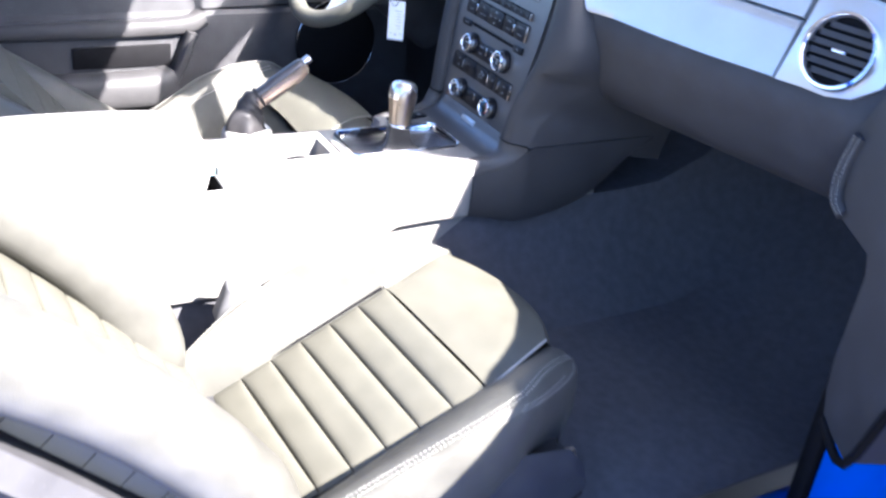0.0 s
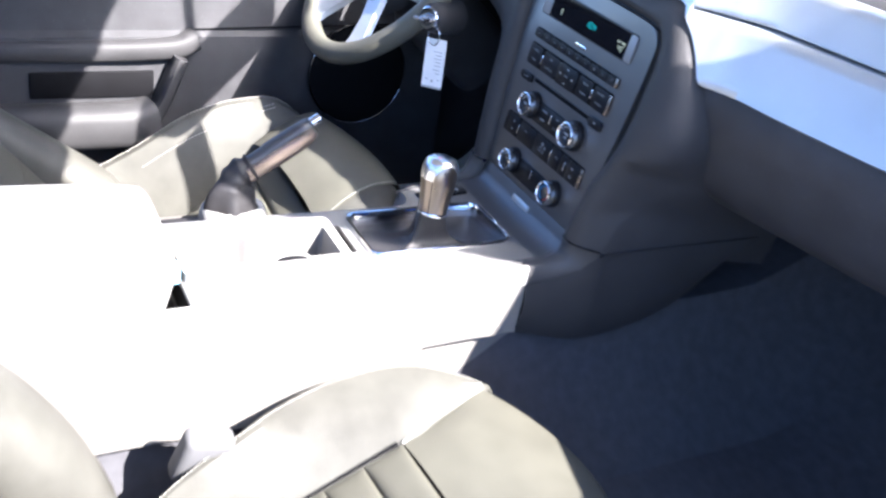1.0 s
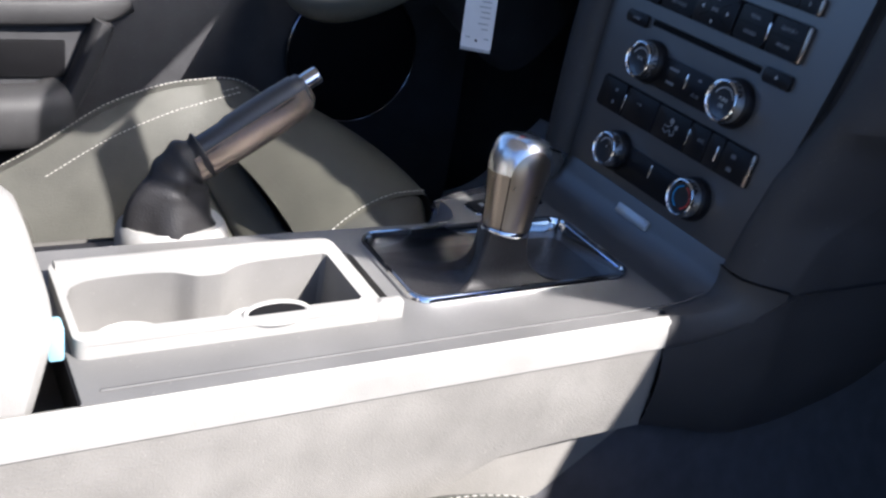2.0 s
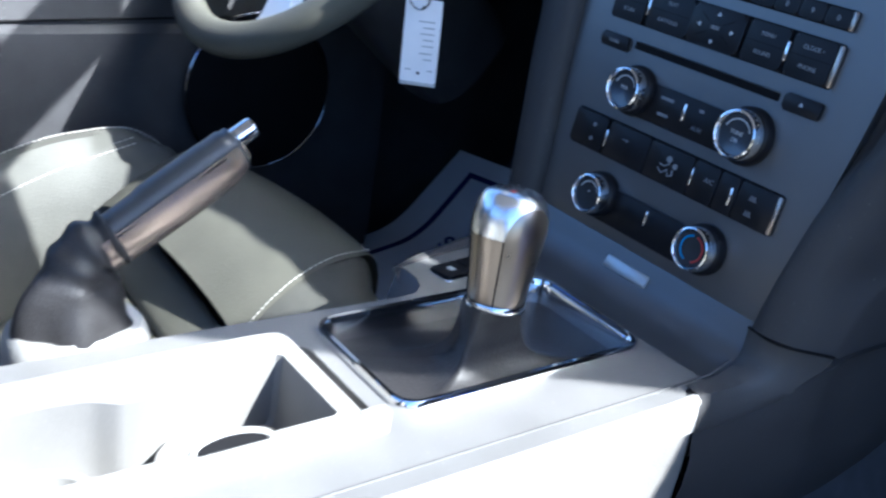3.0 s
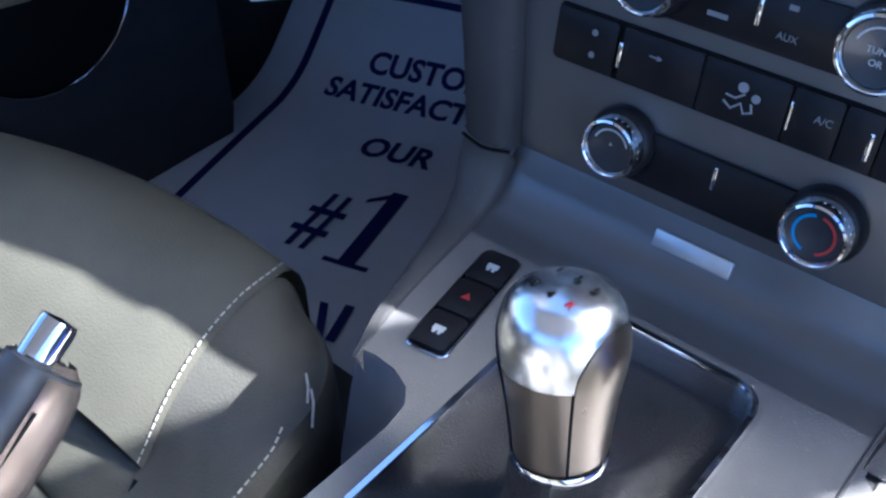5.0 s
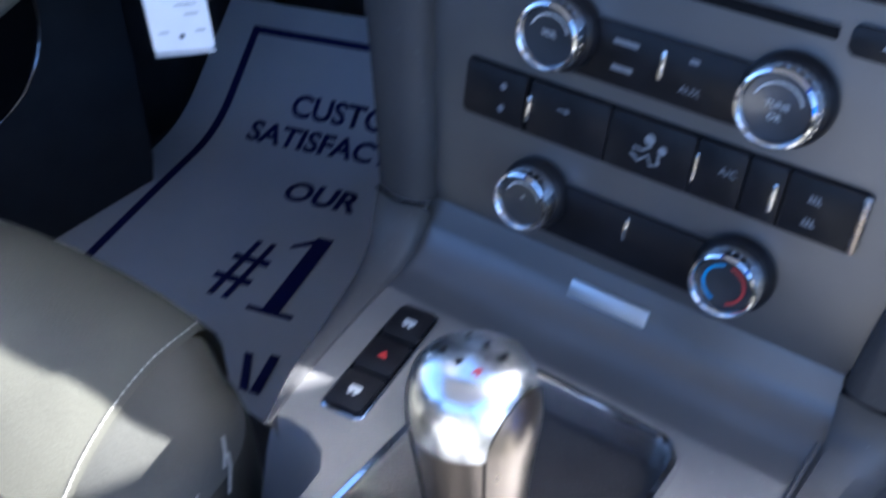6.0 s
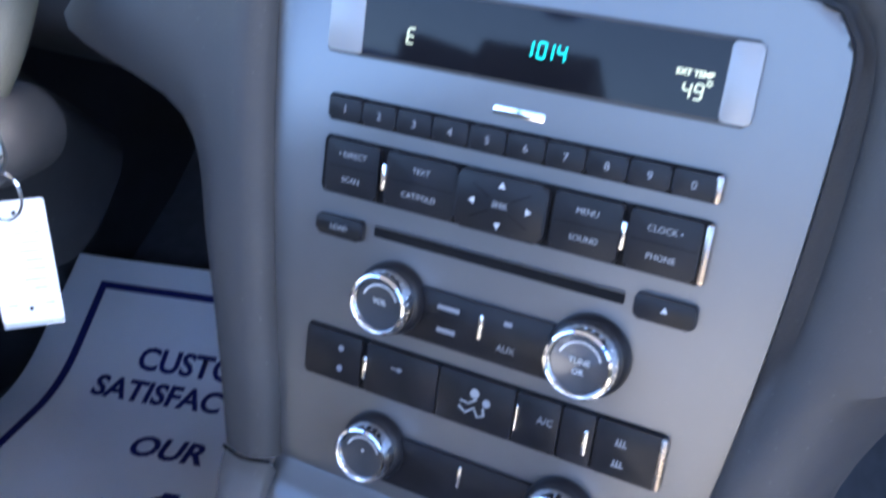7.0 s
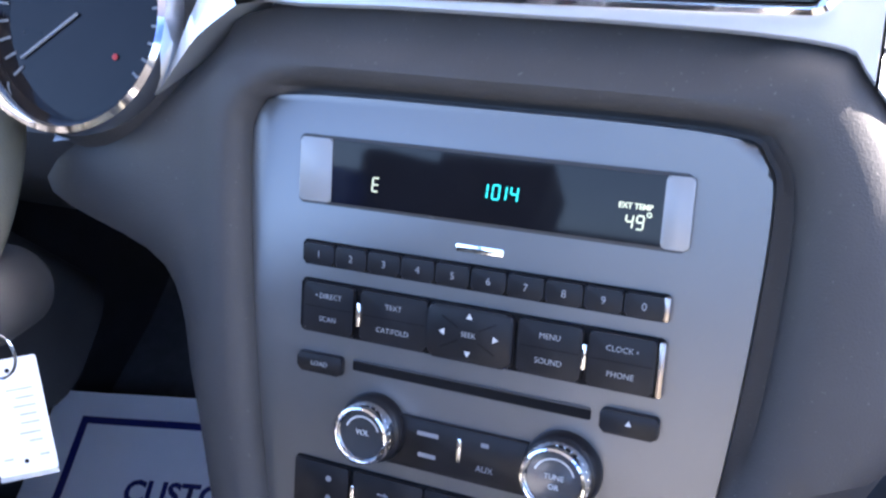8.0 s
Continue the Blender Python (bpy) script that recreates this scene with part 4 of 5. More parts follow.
# switch bank beside the lever
switches = thing("switch_bank", "narrow black switch bank with hazard and traction buttons", "switch panel")
SW = Matrix.Translation((-0.0725, -0.101, ZT)) @ Matrix.Rotation(radians(8), 4, "Z")
part("bezel", plate(rrect(0, 0, 0.0225, 0.0760, 0.004), -0.002, 0.0016, 0.001, 2, SW), CHROME, switches)
part("bed", plate(rrect(0, 0, 0.0205, 0.0740, 0.0035), 0.0, 0.0024, 0.0008, 2, SW), GLOSS, switches)
for i, (mt) in enumerate((MARK, RED, MARK)):
    y = -0.0245 + 0.0245 * i
    b = part("switch", plate(rrect(0, y, 0.0185, 0.0228, 0.002), 0.001, 0.0040, 0.001, 2, SW), BUTTON, switches)
    if i == 1:
        tri_mark = [(0.0030 * math.cos(a), y + 0.0030 * math.sin(a)) for a in (1.57, 3.67, 5.76)]
        part("hazard_mark", plate(tri_mark, 0.0036, 0.0042, 0, 1, SW), RED, b)
    else:
        part("switch_mark", join(box(-0.003, 0.003, y - 0.0012, y + 0.0022, 0.0037, 0.0042, 0, 1, SW), box(-0.0022, -0.0006, y - 0.003, y - 0.001, 0.0037, 0.0042, 0, 1, SW), box(0.0006, 0.0022, y - 0.003, y - 0.001, 0.0037, 0.0042, 0, 1, SW)), MARK, b)

# cup holder tray
tray = thing("cup_holder", "grey plastic double cup holder tray in the console", "cup holder")
tx0, tx1, ty0, ty1 = -0.0185, 0.0765, -0.478, -0.2855
left_wall = smooth_path([(0.0030, -0.3160, 0), (0.0048, -0.3500, 0), (0.0090, -0.3640, 0), (0.0158, -0.3735, 0)], 4) + smooth_path([(0.0165, -0.3760, 0), (0.0170, -0.3840, 0), (0.0165, -0.3915, 0)], 3) + smooth_path([(0.0150, -0.3945, 0), (0.0085, -0.4070, 0), (0.0062, -0.4300, 0), (0.0080, -0.4560, 0), (0.0150, -0.4690, 0), (0.0260, -0.4735, 0)], 4)
cavity = [(0.0660, -0.4735), (0.0668, -0.4700), (0.0668, -0.3000), (0.0645, -0.2972), (0.0050, -0.2972), (0.0025, -0.3000), (0.0025, -0.3120)] + [(p.x, p.y) for p in left_wall]
rim_out = rrect((tx0 + tx1) / 2, (ty0 + ty1) / 2, tx1 - tx0, ty1 - ty0, 0.007, 4)
part("rim", plate_with_holes(rim_out, [cavity], 0.2645, 0.2685), CONSOLE, tray, "raised grey tray rim")
part("liner", loft([[(x, y, z) for x, y in rim_out] for z in (0.20, 0.2647)], True, (False, False)), CONSOLE, tray)
part("far_lip", sweep(smooth_path([(-0.0135, -0.474, 0.2672), (-0.0135, -0.380, 0.2680), (-0.0135, -0.300, 0.2672), (-0.0125, -0.289, 0.2650)], 5), [(0.0065, 0.0036)], 14, (0, 0, 1), 2.4), CONSOLE, tray, "rounded lip along the tray")
part("front_wall", box(0.0672, 0.0762, -0.2900, -0.2705, 0.248, 0.2685, 0.0015, 2), CONSOLE, tray)
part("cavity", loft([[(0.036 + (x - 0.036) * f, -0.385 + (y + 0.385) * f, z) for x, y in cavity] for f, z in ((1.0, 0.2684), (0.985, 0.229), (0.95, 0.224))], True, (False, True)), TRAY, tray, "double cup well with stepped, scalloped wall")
part("channel", box(-0.0190, 0.0770, -0.2880, -0.2680, 0.238, 0.2420), DARK, tray)
for yc in (-0.4360, -0.3520):
    part("cup_ring", lathe([(0.0285, 0.2240), (0.0285, 0.2360), (0.0268, 0.2372), (0.0250, 0.2350), (0.0250, 0.2245)], 36, Matrix.Translation((0.0380, yc, 0)), (False, False)), CONSOLE, tray)
OV = Matrix.Translation((0.0700, -0.3570, 0.2672)) @ Matrix.Rotation(radians(26), 4, "Y")
part("finger_slot", plate([(0.0062 * math.cos(2 * math.pi * k / 28), 0.0185 * math.sin(2 * math.pi * k / 28)) for k in range(28)], -0.001, 0.0018, 0, 1, OV), DARK, tray)
part("finger_rim", sweep([(0.0078 * math.cos(2 * math.pi * k / 36), 0.0205 * math.sin(2 * math.pi * k / 36), 0.0010) for k in range(36)], [(0.0019, 0.0017)], 10, (0, 0, 1), m=OV, closed_path=True), CONSOLE, tray, "oval raised lip in the tray wall")
part("finger_tab", box(0.002, 0.0070, -0.008, 0.008, 0.0008, 0.0028, 0.001, 2, OV), CONSOLE, tray)

lid = thing("armrest_lid", "padded console armrest lid in grey vinyl, closed", "armrest")
lidpath = smooth_path([(0.016, -0.490, 0.262), (0.016, -0.53, 0.270), (0.016, -0.62, 0.276), (0.016, -0.74, 0.278), (0.016, -0.80, 0.270)], 6)
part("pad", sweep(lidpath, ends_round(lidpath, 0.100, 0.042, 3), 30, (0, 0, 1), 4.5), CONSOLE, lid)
part("latch", box(0.070, 0.084, -0.493, -0.484, 0.262, 0.284, 0.002), LATCH, lid, "pale latch tab")
part("seam_gap", box(-0.075, 0.117, -0.4835, -0.4815, 0.225, 0.2572), DARK, lid)
lseam = [(0.016 + 0.094 * sx, y, 0.300) for sx, y in ((1, -0.52), (1, -0.6), (1, -0.74))]
part("stitching", stitches(lseam), THREAD, lid)

# ---- gear lever ----
lever = thing("gear_lever", "short gear lever with a satin metal knob and black leather boot", "gear lever")
part("surround", loft([[(x, y, z) for x, y in rrect(0.0135, -0.161, w, h, r, 6)] for w, h, r, z in ((0.106, 0.192, 0.016, ZT - 0.003), (0.106, 0.192, 0.016, ZT + 0.0025), (0.103, 0.189, 0.015, ZT + 0.0048), (0.098, 0.184, 0.013, ZT + 0.0045), (0.0945, 0.1805, 0.0115, ZT + 0.0005), (0.094, 0.180, 0.011, ZT - 0.038))], True, (False, False)), CHROME, lever, "thin polished chrome surround")
B0, B1 = Vector((0.0226, -0.1640, 0.2864)), Vector((0.0142, -0.1562, 0.3578))
KN = disc_at(B0, B1 - B0, (0, 1, 0))
boot_rings = []
rect = [Vector((x, y, 0)) for x, y in rrect(0.0135, -0.161, 0.0965, 0.1825, 0.012, 11)]
for j in range(15):
    t = j / 14
    z = ZT - 0.013 + (0.2885 - ZT + 0.013) * t ** 2.6
    ring = []
    for k, p in enumerate(rect):
        a = math.atan2(p.y + 0.1655, p.x - 0.0225)
        c = Vector((0.0225, -0.1655, 0)) + Vector((math.cos(a), math.sin(a), 0)) * 0.0186
        f = 1 - (1 - t) ** 3.2
        q = p.lerp(c, f)
        fold = 0.0022 * math.sin(5 * a + 1.2) * math.sin(math.pi * t) + 0.0012 * math.sin(11 * a + 3 * t) * math.sin(math.pi * t)
        d = (q - Vector((0.0225, -0.1655, 0))).normalized()
        ring.append(Vector((q.x, q.y, z)) + d * fold * 1.6 + Vector((0, 0, fold * 0.8)))
    boot_rings.append(ring)
part("boot", loft(boot_rings, True, (False, True)), BOOT, lever, "creased black leather boot")
part("collar", lathe([(0.0178, -0.003), (0.0188, -0.002), (0.0191, 0.0), (0.0184, 0.0018)], 44, KN, (False, False)), CHROME, lever, "fine bright collar")
prof = [(0.0172, 0.001), (0.0176, 0.004), (0.0182, 0.012), (0.0194, 0.024), (0.0210, 0.036), (0.0221, 0.0430)]
knob = part("knob", lathe(prof, 48, KN, (True, True)), KNOB, lever, "satin bronze-grey knob body")
part("cap", lathe([(0.0221, 0.0434), (0.0226, 0.0490), (0.0224, 0.0560), (0.0209, 0.0630), (0.0178, 0.0683), (0.0118, 0.0711), (0.0, 0.0722)], 48, KN, (True, False)), CAP, knob, "polished domed cap")
for a0 in (0, 180):
    for side in (-46, 46):
        seam = [((r + 0.0002) * math.cos(radians(a0 + side)), (r + 0.0002) * math.sin(radians(a0 + side)), h) for r, h in prof]
        part("seam", sweep(seam, [(0.0006, 0.0006)], 6, (0, 1, 0.3), m=KN), DARK, knob)
    panel_rings = []
    for r, h in [(0.0176, 0.004), (0.0182, 0.012), (0.0194, 0.024), (0.0210, 0.036), (0.0223, 0.0440), (0.0227, 0.0490), (0.0226, 0.0525), (0.0224, 0.0560), (0.0217, 0.0595), (0.0209, 0.0630), (0.0205, 0.0640)]:
        arch = 1.0 if h < 0.043 else math.sqrt(max(0.01, 1 - ((h - 0.043) / 0.0212) ** 2))
        panel_rings.append([((r + 0.0006) * math.cos(radians(a0 + 90 * (k / 14 - 0.5) * arch)), (r + 0.0006) * math.sin(radians(a0 + 90 * (k / 14 - 0.5) * arch)), h) for k in range(15)])
    part("grip_inlay", loft(panel_rings, False, m=KN), KNOB, knob, "arched satin side panel")
TOPM = KN @ Matrix.Translation((0, 0, 0.0722)) @ Matrix.Rotation(radians(-12), 4, "Z")
for ch, u, v, mt in (("1", -0.0085, 0.0040, DARK), ("3", 0.0, 0.0046, DARK), ("5", 0.0085, 0.0040, DARK), ("2", -0.0085, -0.0075, DARK), ("4", 0.0, -0.0082, DARK), ("R", 0.0085, -0.0075, RED)):
    drop = -(u * u + v * v) / 0.12
    part("gear_mark", lettering(ch, 0.0046, TOPM @ Matrix.Translation((u, v, drop + 0.0004)), 0.0001), mt, knob, "", False)

# ---- handbrake ----
brake = thing("handbrake", "raised handbrake lever with a two-tone grip and chrome button", "handbrake")
P_END, P_TIP = Vector((-0.0880, -0.364, 0.3055)), Vector((-0.0910, -0.2860, 0.3550))
hb = (P_TIP - P_END).normalized()
gp = [P_END - hb * 0.010, P_END, P_END + hb * 0.020, P_END + hb * 0.045, P_END + hb * 0.068, P_END + hb * 0.084, P_END + hb * 0.0925, P_END + hb * 0.0955]
part("grip", sweep(smooth_path(gp, 4), [(0.0105, 0.0138)] * 10 + [(0.0114, 0.0152)] * 8 + [(0.0110, 0.0148)] * 4 + [(0.0102, 0.0136)] * 3 + [(0.0082, 0.0115)] * 2 + [(0.0036, 0.006)] * 2, 24, (0, 0, 1), 2.6), GRIP, brake, "dark smooth upper grip shell")
shell = []
for s, k in ((-0.006, 0.98), (0.0, 1.0), (0.02, 1.05), (0.045, 1.08), (0.062, 1.08), (0.074, 1.05), (0.084, 0.98), (0.0915, 0.82), (0.0960, 0.55)):
    c = P_END + hb * s
    rise_ = Vector((0, -hb.z, hb.y))
    shell.append([c + Vector((1, 0, 0)) * (0.0126 * k * math.copysign(abs(math.cos(a)) ** 0.77, math.cos(a))) + rise_ * (0.0163 * k * math.copysign(abs(math.sin(a)) ** 0.77, math.sin(a)) - 0.0006) for a in [radians(-100 + 122 * q / 12) for q in range(13)]])
part("grip_panel", loft(smooth_rows(shell), False), BRONZE, brake, "bronze satin lower grip panel")
part("grip_seam", sweep([P_END + Vector((0.0121, 0, 0.0062)), P_END + hb * 0.078 + Vector((0.0128, 0, 0.0063))], [(0.0006, 0.0006)], 6), DARK, brake)
BT = disc_at(P_TIP + hb * 0.001 + Vector((0, 0, 0.006)), hb)
part("button", lathe([(0.0066, -0.006), (0.0066, 0.0085), (0.0060, 0.0105), (0.0, 0.0112)], 28, BT), CHROME, brake, "chrome release button")
bpath = smooth_path([P_END + hb * 0.006, P_END - hb * 0.012, Vector((-0.085, -0.381, 0.282)), Vector((-0.085, -0.384, 0.262)), Vector((-0.0848, -0.381, 0.236))], 12)
brake_boot = []
for i, c in enumerate(bpath):
    t = i / (len(bpath) - 1)
    before, after = bpath[max(0, i - 1)], bpath[min(len(bpath) - 1, i + 1)]
    along = (after - before).normalized()
    fore = Vector((1, 0, 0)).cross(along).normalized()
    pleat = 0.0024 * math.sin(t * 40 + 0.5) * max(0.0, 1 - t / 0.55)
    ring = []
    for k in range(40):
        a = 2 * math.pi * k / 40
        facet = 1 + 0.10 * t * math.cos(5 * a + 0.6) + 0.06 * math.sin(3 * a + 9 * t) * math.sin(math.pi * t)
        ring.append(c + Vector((1, 0, 0)) * (math.cos(a) * (0.0122 + 0.0165 * t ** 1.2 + pleat) * facet) + fore * (math.sin(a) * (0.0160 + 0.0215 * t ** 1.3 + pleat) * facet))
    brake_boot.append(ring)
part("boot", loft(brake_boot), BOOT, brake, "creased black leather boot")
part("base", loft([[(x, y, z) for x, y in rrect(-0.0850, -0.381, w, h, r, 5)] for w, h, r, z in ((0.060, 0.082, 0.026, 0.222), (0.059, 0.081, 0.026, 0.248), (0.056, 0.077, 0.025, 0.2555), (0.051, 0.071, 0.023, 0.2590), (0.044, 0.064, 0.021, 0.258))]), CONSOLE, brake, "grey plastic base")

# ---- seats ----


def build_seat(sx, dx, dy, dz, tip, label, back):
    """A bucket seat: ribbed cushion, front pad, two bolsters, shell and backrest. sx: side of the car."""
    seat = thing("bucket_seat", label, "seat", "front seats")

    def P(x, y, z):
        yy, zz = y + 0.271, z - 0.128
        return Vector((sx * (x + dx), dy + yy * math.cos(tip) - zz * math.sin(tip), dz + yy * math.sin(tip) + zz * math.cos(tip)))

    sl = 0.50
    # ribbed insert
    for i in range(7):
        ya, yb = -0.2715 - 0.0435 * i, -0.2715 - 0.0435 * (i + 1) + 0.0012
        za, zb = 0.128 + sl * (ya + 0.2715), 0.128 + sl * (yb + 0.2715)
        part("rib", cushion(P(0.2485, ya, za), P(0.526 - 0.003 * i, ya + 0.013, za + 0.006), P(0.526 - 0.003 * i, yb + 0.013, zb + 0.006), P(0.2485, yb, zb), 0.0060, 0.05, 16, 10, 4), LEATHER, seat)
    if sx > 0:
        # front pad, bowed at its front edge
        rows_ = []
        for j in range(13):
            v = j / 12
            row = []
            for i in range(21):
                u = i / 20
                a = Vector((0.2485, -0.2700, 0.128)).lerp(Vector((0.1985, -0.1500, 0.141)), v)
                b = Vector((0.5260, -0.2570, 0.134)).lerp(Vector((0.4860, -0.1500, 0.158)), v)
                q = a.lerp(b, u)
                hump = (1 - (2 * u - 1) ** 6)
                q.y += 0.046 * (1 - (2 * u - 1) ** 2) * v
                q.z += 0.012 * hump * math.sin(math.pi * min(1.0, 0.12 + v * 0.8)) - 0.010 * v * v * (1 - (2 * u - 1) ** 2)
                row.append(P(*q))
            rows_.append(row)
        last = rows_[-1]
        for oy, oz in ((0.007, -0.006), (0.011, -0.016), (0.012, -0.035), (0.004, -0.11)):
            rows_.append([p + Vector((0, oy, oz)) for p in last])
        part("front_pad", loft(rows_, False), LEATHER, seat, "smooth front cushion pad")
        # bolsters: a seam on the cushion, a stitched crest and a falling side
        stations = ((-0.134, 0.199, 0.136, 0.204, 0.124), (-0.142, 0.1990, 0.1400, 0.1950, 0.142), (-0.170, 0.2095, 0.138, 0.1790, 0.152), (-0.215, 0.2280, 0.1335, 0.1600, 0.162), (-0.264, 0.2480, 0.1275, 0.1480, 0.162),
                    (-0.330, 0.2480, 0.0985, 0.1480, 0.152), (-0.390, 0.2480, 0.0685, 0.1600, 0.137), (-0.430, 0.2480, 0.0485, 0.1780, 0.128), (-0.500, 0.2490, 0.0135, 0.2060, 0.105), (-0.570, 0.2490, -0.015, 0.2300, 0.060))
        crown = (0.132, 0.150, 0.161, 0.167, 0.167, 0.157, 0.137, 0.122, 0.094, 0.069)
        for inner_side in (True, False):
            sect, crest, crest2 = [], [], []
            for (y, sxm, zs, cx, zc), zo in zip(stations, crown):
                if not inner_side:
                    sxm, cx, zc = 0.522 - max(0.0, y + 0.2715) * 0.33, 0.6225 - max(0.0, y + 0.2715) * 0.36 - max(0.0, y + 0.30) * 0.20, zo + 0.02 * max(0.0, 1 - abs(y + 0.2) / 0.15)
                    zs = zs + 0.006
                d = 1 if inner_side else -1
                w = abs(sxm - cx)
                sect.append([P(sxm, y, zs - 0.05), P(sxm, y, zs), P(sxm - d * w * 0.18, y, zs + (zc - zs) * 0.30), P(sxm - d * w * 0.5, y, zs + (zc - zs) * 0.66 + 0.004), P(cx + d * w * 0.22, y, zc - 0.001), P(cx + d * w * 0.06, y, zc),
                             P(cx - d * 0.002, y, zc - 0.006), P(cx - d * 0.006, y, zc - 0.022), P(cx - d * 0.005, y, zc - 0.06), P(cx + d * 0.010, y, zc - 0.13)])
                crest.append(P(cx + d * w * 0.10, y, zc + 0.0008))
                crest2.append(P(cx + d * (w * 0.10 + 0.007), y, zc + 0.0008))
            part("bolster", loft(smooth_rows(sect, 5)), BOLSTER, seat)
            part("stitching", stitches(smooth_path(crest[1:], 6)), THREAD, seat, "white stitching")
            if not inner_side:
                part("stitching", stitches(smooth_path(crest2[1:], 6)), THREAD, seat)
            if not inner_side:
                for k in (0.0, 0.0075):
                    loop = [(0.622 - k, -0.275 + k, 0.1750), (0.612 - k, -0.239 + k * 0.5, 0.1750), (0.584 - k, -0.187, 0.1690), (0.563 - k, -0.160 - k, 0.1640), (0.548 - k * 0.5, -0.150 - k, 0.1650), (0.539, -0.150 - k * 0.4, 0.1670)]
                    part("stitching", stitches(smooth_path([P(*q) for q in loop], 5)), THREAD, seat)
            edge = smooth_path([P(0.2485, -0.272, 0.1305), P(0.2230, -0.210, 0.1405), P(0.1985, -0.150, 0.1435)] if inner_side else [P(0.526, -0.259, 0.1375), P(0.506, -0.20, 0.154), P(0.486, -0.150, 0.162)], 8)
            part("piping", sweep(edge, [(0.0014, 0.0014)], 8), THREAD, seat, "pale piping")
    else:
        # driver's cushion: pad with a stitched inner edge, low inner bolster, tall outer bolster
        inner_edge = smooth_path([(-0.195, -0.223, 0.150), (-0.196, -0.195, 0.179), (-0.197, -0.167, 0.198), (-0.198, -0.138, 0.208), (-0.199, -0.108, 0.209)], 4)
        outer_edge = smooth_path([(-0.462, -0.240, 0.160), (-0.462, -0.210, 0.183), (-0.462, -0.180, 0.200), (-0.462, -0.160, 0.209), (-0.462, -0.142, 0.212)], 4)
        rows_ = []
        for j, (e, f) in enumerate(zip(inner_edge, outer_edge)):
            v = j / (len(inner_edge) - 1)
            row = []
            for i in range(21):
                u = i / 20
                q = e.lerp(f, u)
                q.y += 0.016 * (1 - (2 * u - 1) ** 2) * v
                q.z += 0.007 * (1 - (2 * u - 1) ** 6) * (1 - v ** 4) + 0.013 * (1 - v) * (1 - (2 * u - 1) ** 2)
                row.append(q)
            rows_.append(row)
        last = rows_[-1]
        for oy, oz in ((0.006, -0.003), (0.011, -0.010), (0.014, -0.022), (0.014, -0.05), (0.002, -0.13)):
            rows_.append([p + Vector((0, oy, oz)) for p in last])
        part("front_pad", loft(rows_, False), LEATHER, seat, "smooth front cushion pad")
        part("stitching", stitches([p + Vector((-0.0035, 0, 0.0022)) for p in inner_edge], 0.0050, 0.0033, 0.0006), THREAD, seat, "white stitching")
        low_side = []
        for y, xs_, zs_, xc, zc in ((-0.62, -0.199, -0.06, -0.128, 0.00), (-0.50, -0.199, 0.0, -0.126, 0.055), (-0.38, -0.1985, 0.062, -0.124, 0.108), (-0.29, -0.198, 0.108, -0.122, 0.146), (-0.223, -0.1945, 0.147, -0.120, 0.170), (-0.20, -0.1955, 0.172, -0.120, 0.180), (-0.18, -0.1963, 0.187, -0.121, 0.187),
                                    (-0.155, -0.197, 0.200, -0.125, 0.189), (-0.135, -0.1975, 0.204, -0.137, 0.187), (-0.117, -0.198, 0.205, -0.158, 0.184), (-0.107, -0.1985, 0.200, -0.180, 0.180), (-0.101, -0.1985, 0.190, -0.192, 0.172)):
            w = xc - xs_
            low_side.append([(xs_ - 0.006, y, zs_ - 0.03), (xs_ - 0.003, y, zs_ + 0.002), (xs_ + w * 0.14, y, zs_ * 0.86 + zc * 0.14 - 0.0015), (xs_ + w * 0.5, y, (zs_ + zc) / 2 - 0.004), (xs_ + w * 0.82, y, zc - 0.001), (xc - w * 0.06, y, zc), (xc + w * 0.03, y, zc - 0.006), (xc + w * 0.07, y, zc - 0.022), (xc + w * 0.06, y, zc - 0.10)])
        part("bolster", loft(smooth_rows(low_side, 4)), BOLSTER, seat)
        part("stitching", stitches(smooth_path([(-0.130, -0.30, 0.143), (-0.127, -0.223, 0.1715), (-0.127, -0.19, 0.1835), (-0.130, -0.178, 0.1885)], 6), 0.0050, 0.0033, 0.0006), THREAD, seat)
        for k in (0, 1):
            part("stitching", sweep([(-0.136 - 0.010 * k, -0.150 + 0.006 * k, 0.192), (-0.128 - 0.010 * k, -0.156 + 0.006 * k, 0.1925), (-0.1215 - 0.010 * k, -0.164 + 0.006 * k, 0.186)], [(0.0008, 0.0008)], 6), THREAD, seat)
        high_side = []
        for y, zs_, zc in ((-0.62, -0.075, 0.03), (-0.55, -0.035, 0.070), (-0.47, 0.01, 0.110), (-0.41, 0.042, 0.143), (-0.345, 0.078, 0.186), (-0.284, 0.115, 0.209), (-0.24, 0.143, 0.216), (-0.20, 0.176, 0.217), (-0.172, 0.195, 0.205), (-0.155, 0.190, 0.190), (-0.148, 0.17, 0.16)):
            high_side.append([(-0.455, y, zs_ - 0.04), (-0.460, y, zs_), (-0.472, y, zs_ * 0.7 + zc * 0.3 + 0.004), (-0.488, y, zs_ * 0.32 + zc * 0.68 + 0.006), (-0.504, y, zc - 0.001), (-0.517, y, zc), (-0.530, y, zc - 0.010), (-0.540, y, zc - 0.035), (-0.548, y, zc - 0.09), (-0.540, y, zc - 0.16)])
        part("bolster", loft(smooth_rows(high_side, 4)), BOLSTER, seat, "tall outer bolster")
        crest = smooth_path([(r[5][0], r[5][1], r[5][2] + 0.0006) for r in high_side[1:-1]], 5)
        part("stitching", stitches(crest, 0.0056, 0.0036, 0.0007), THREAD, seat)
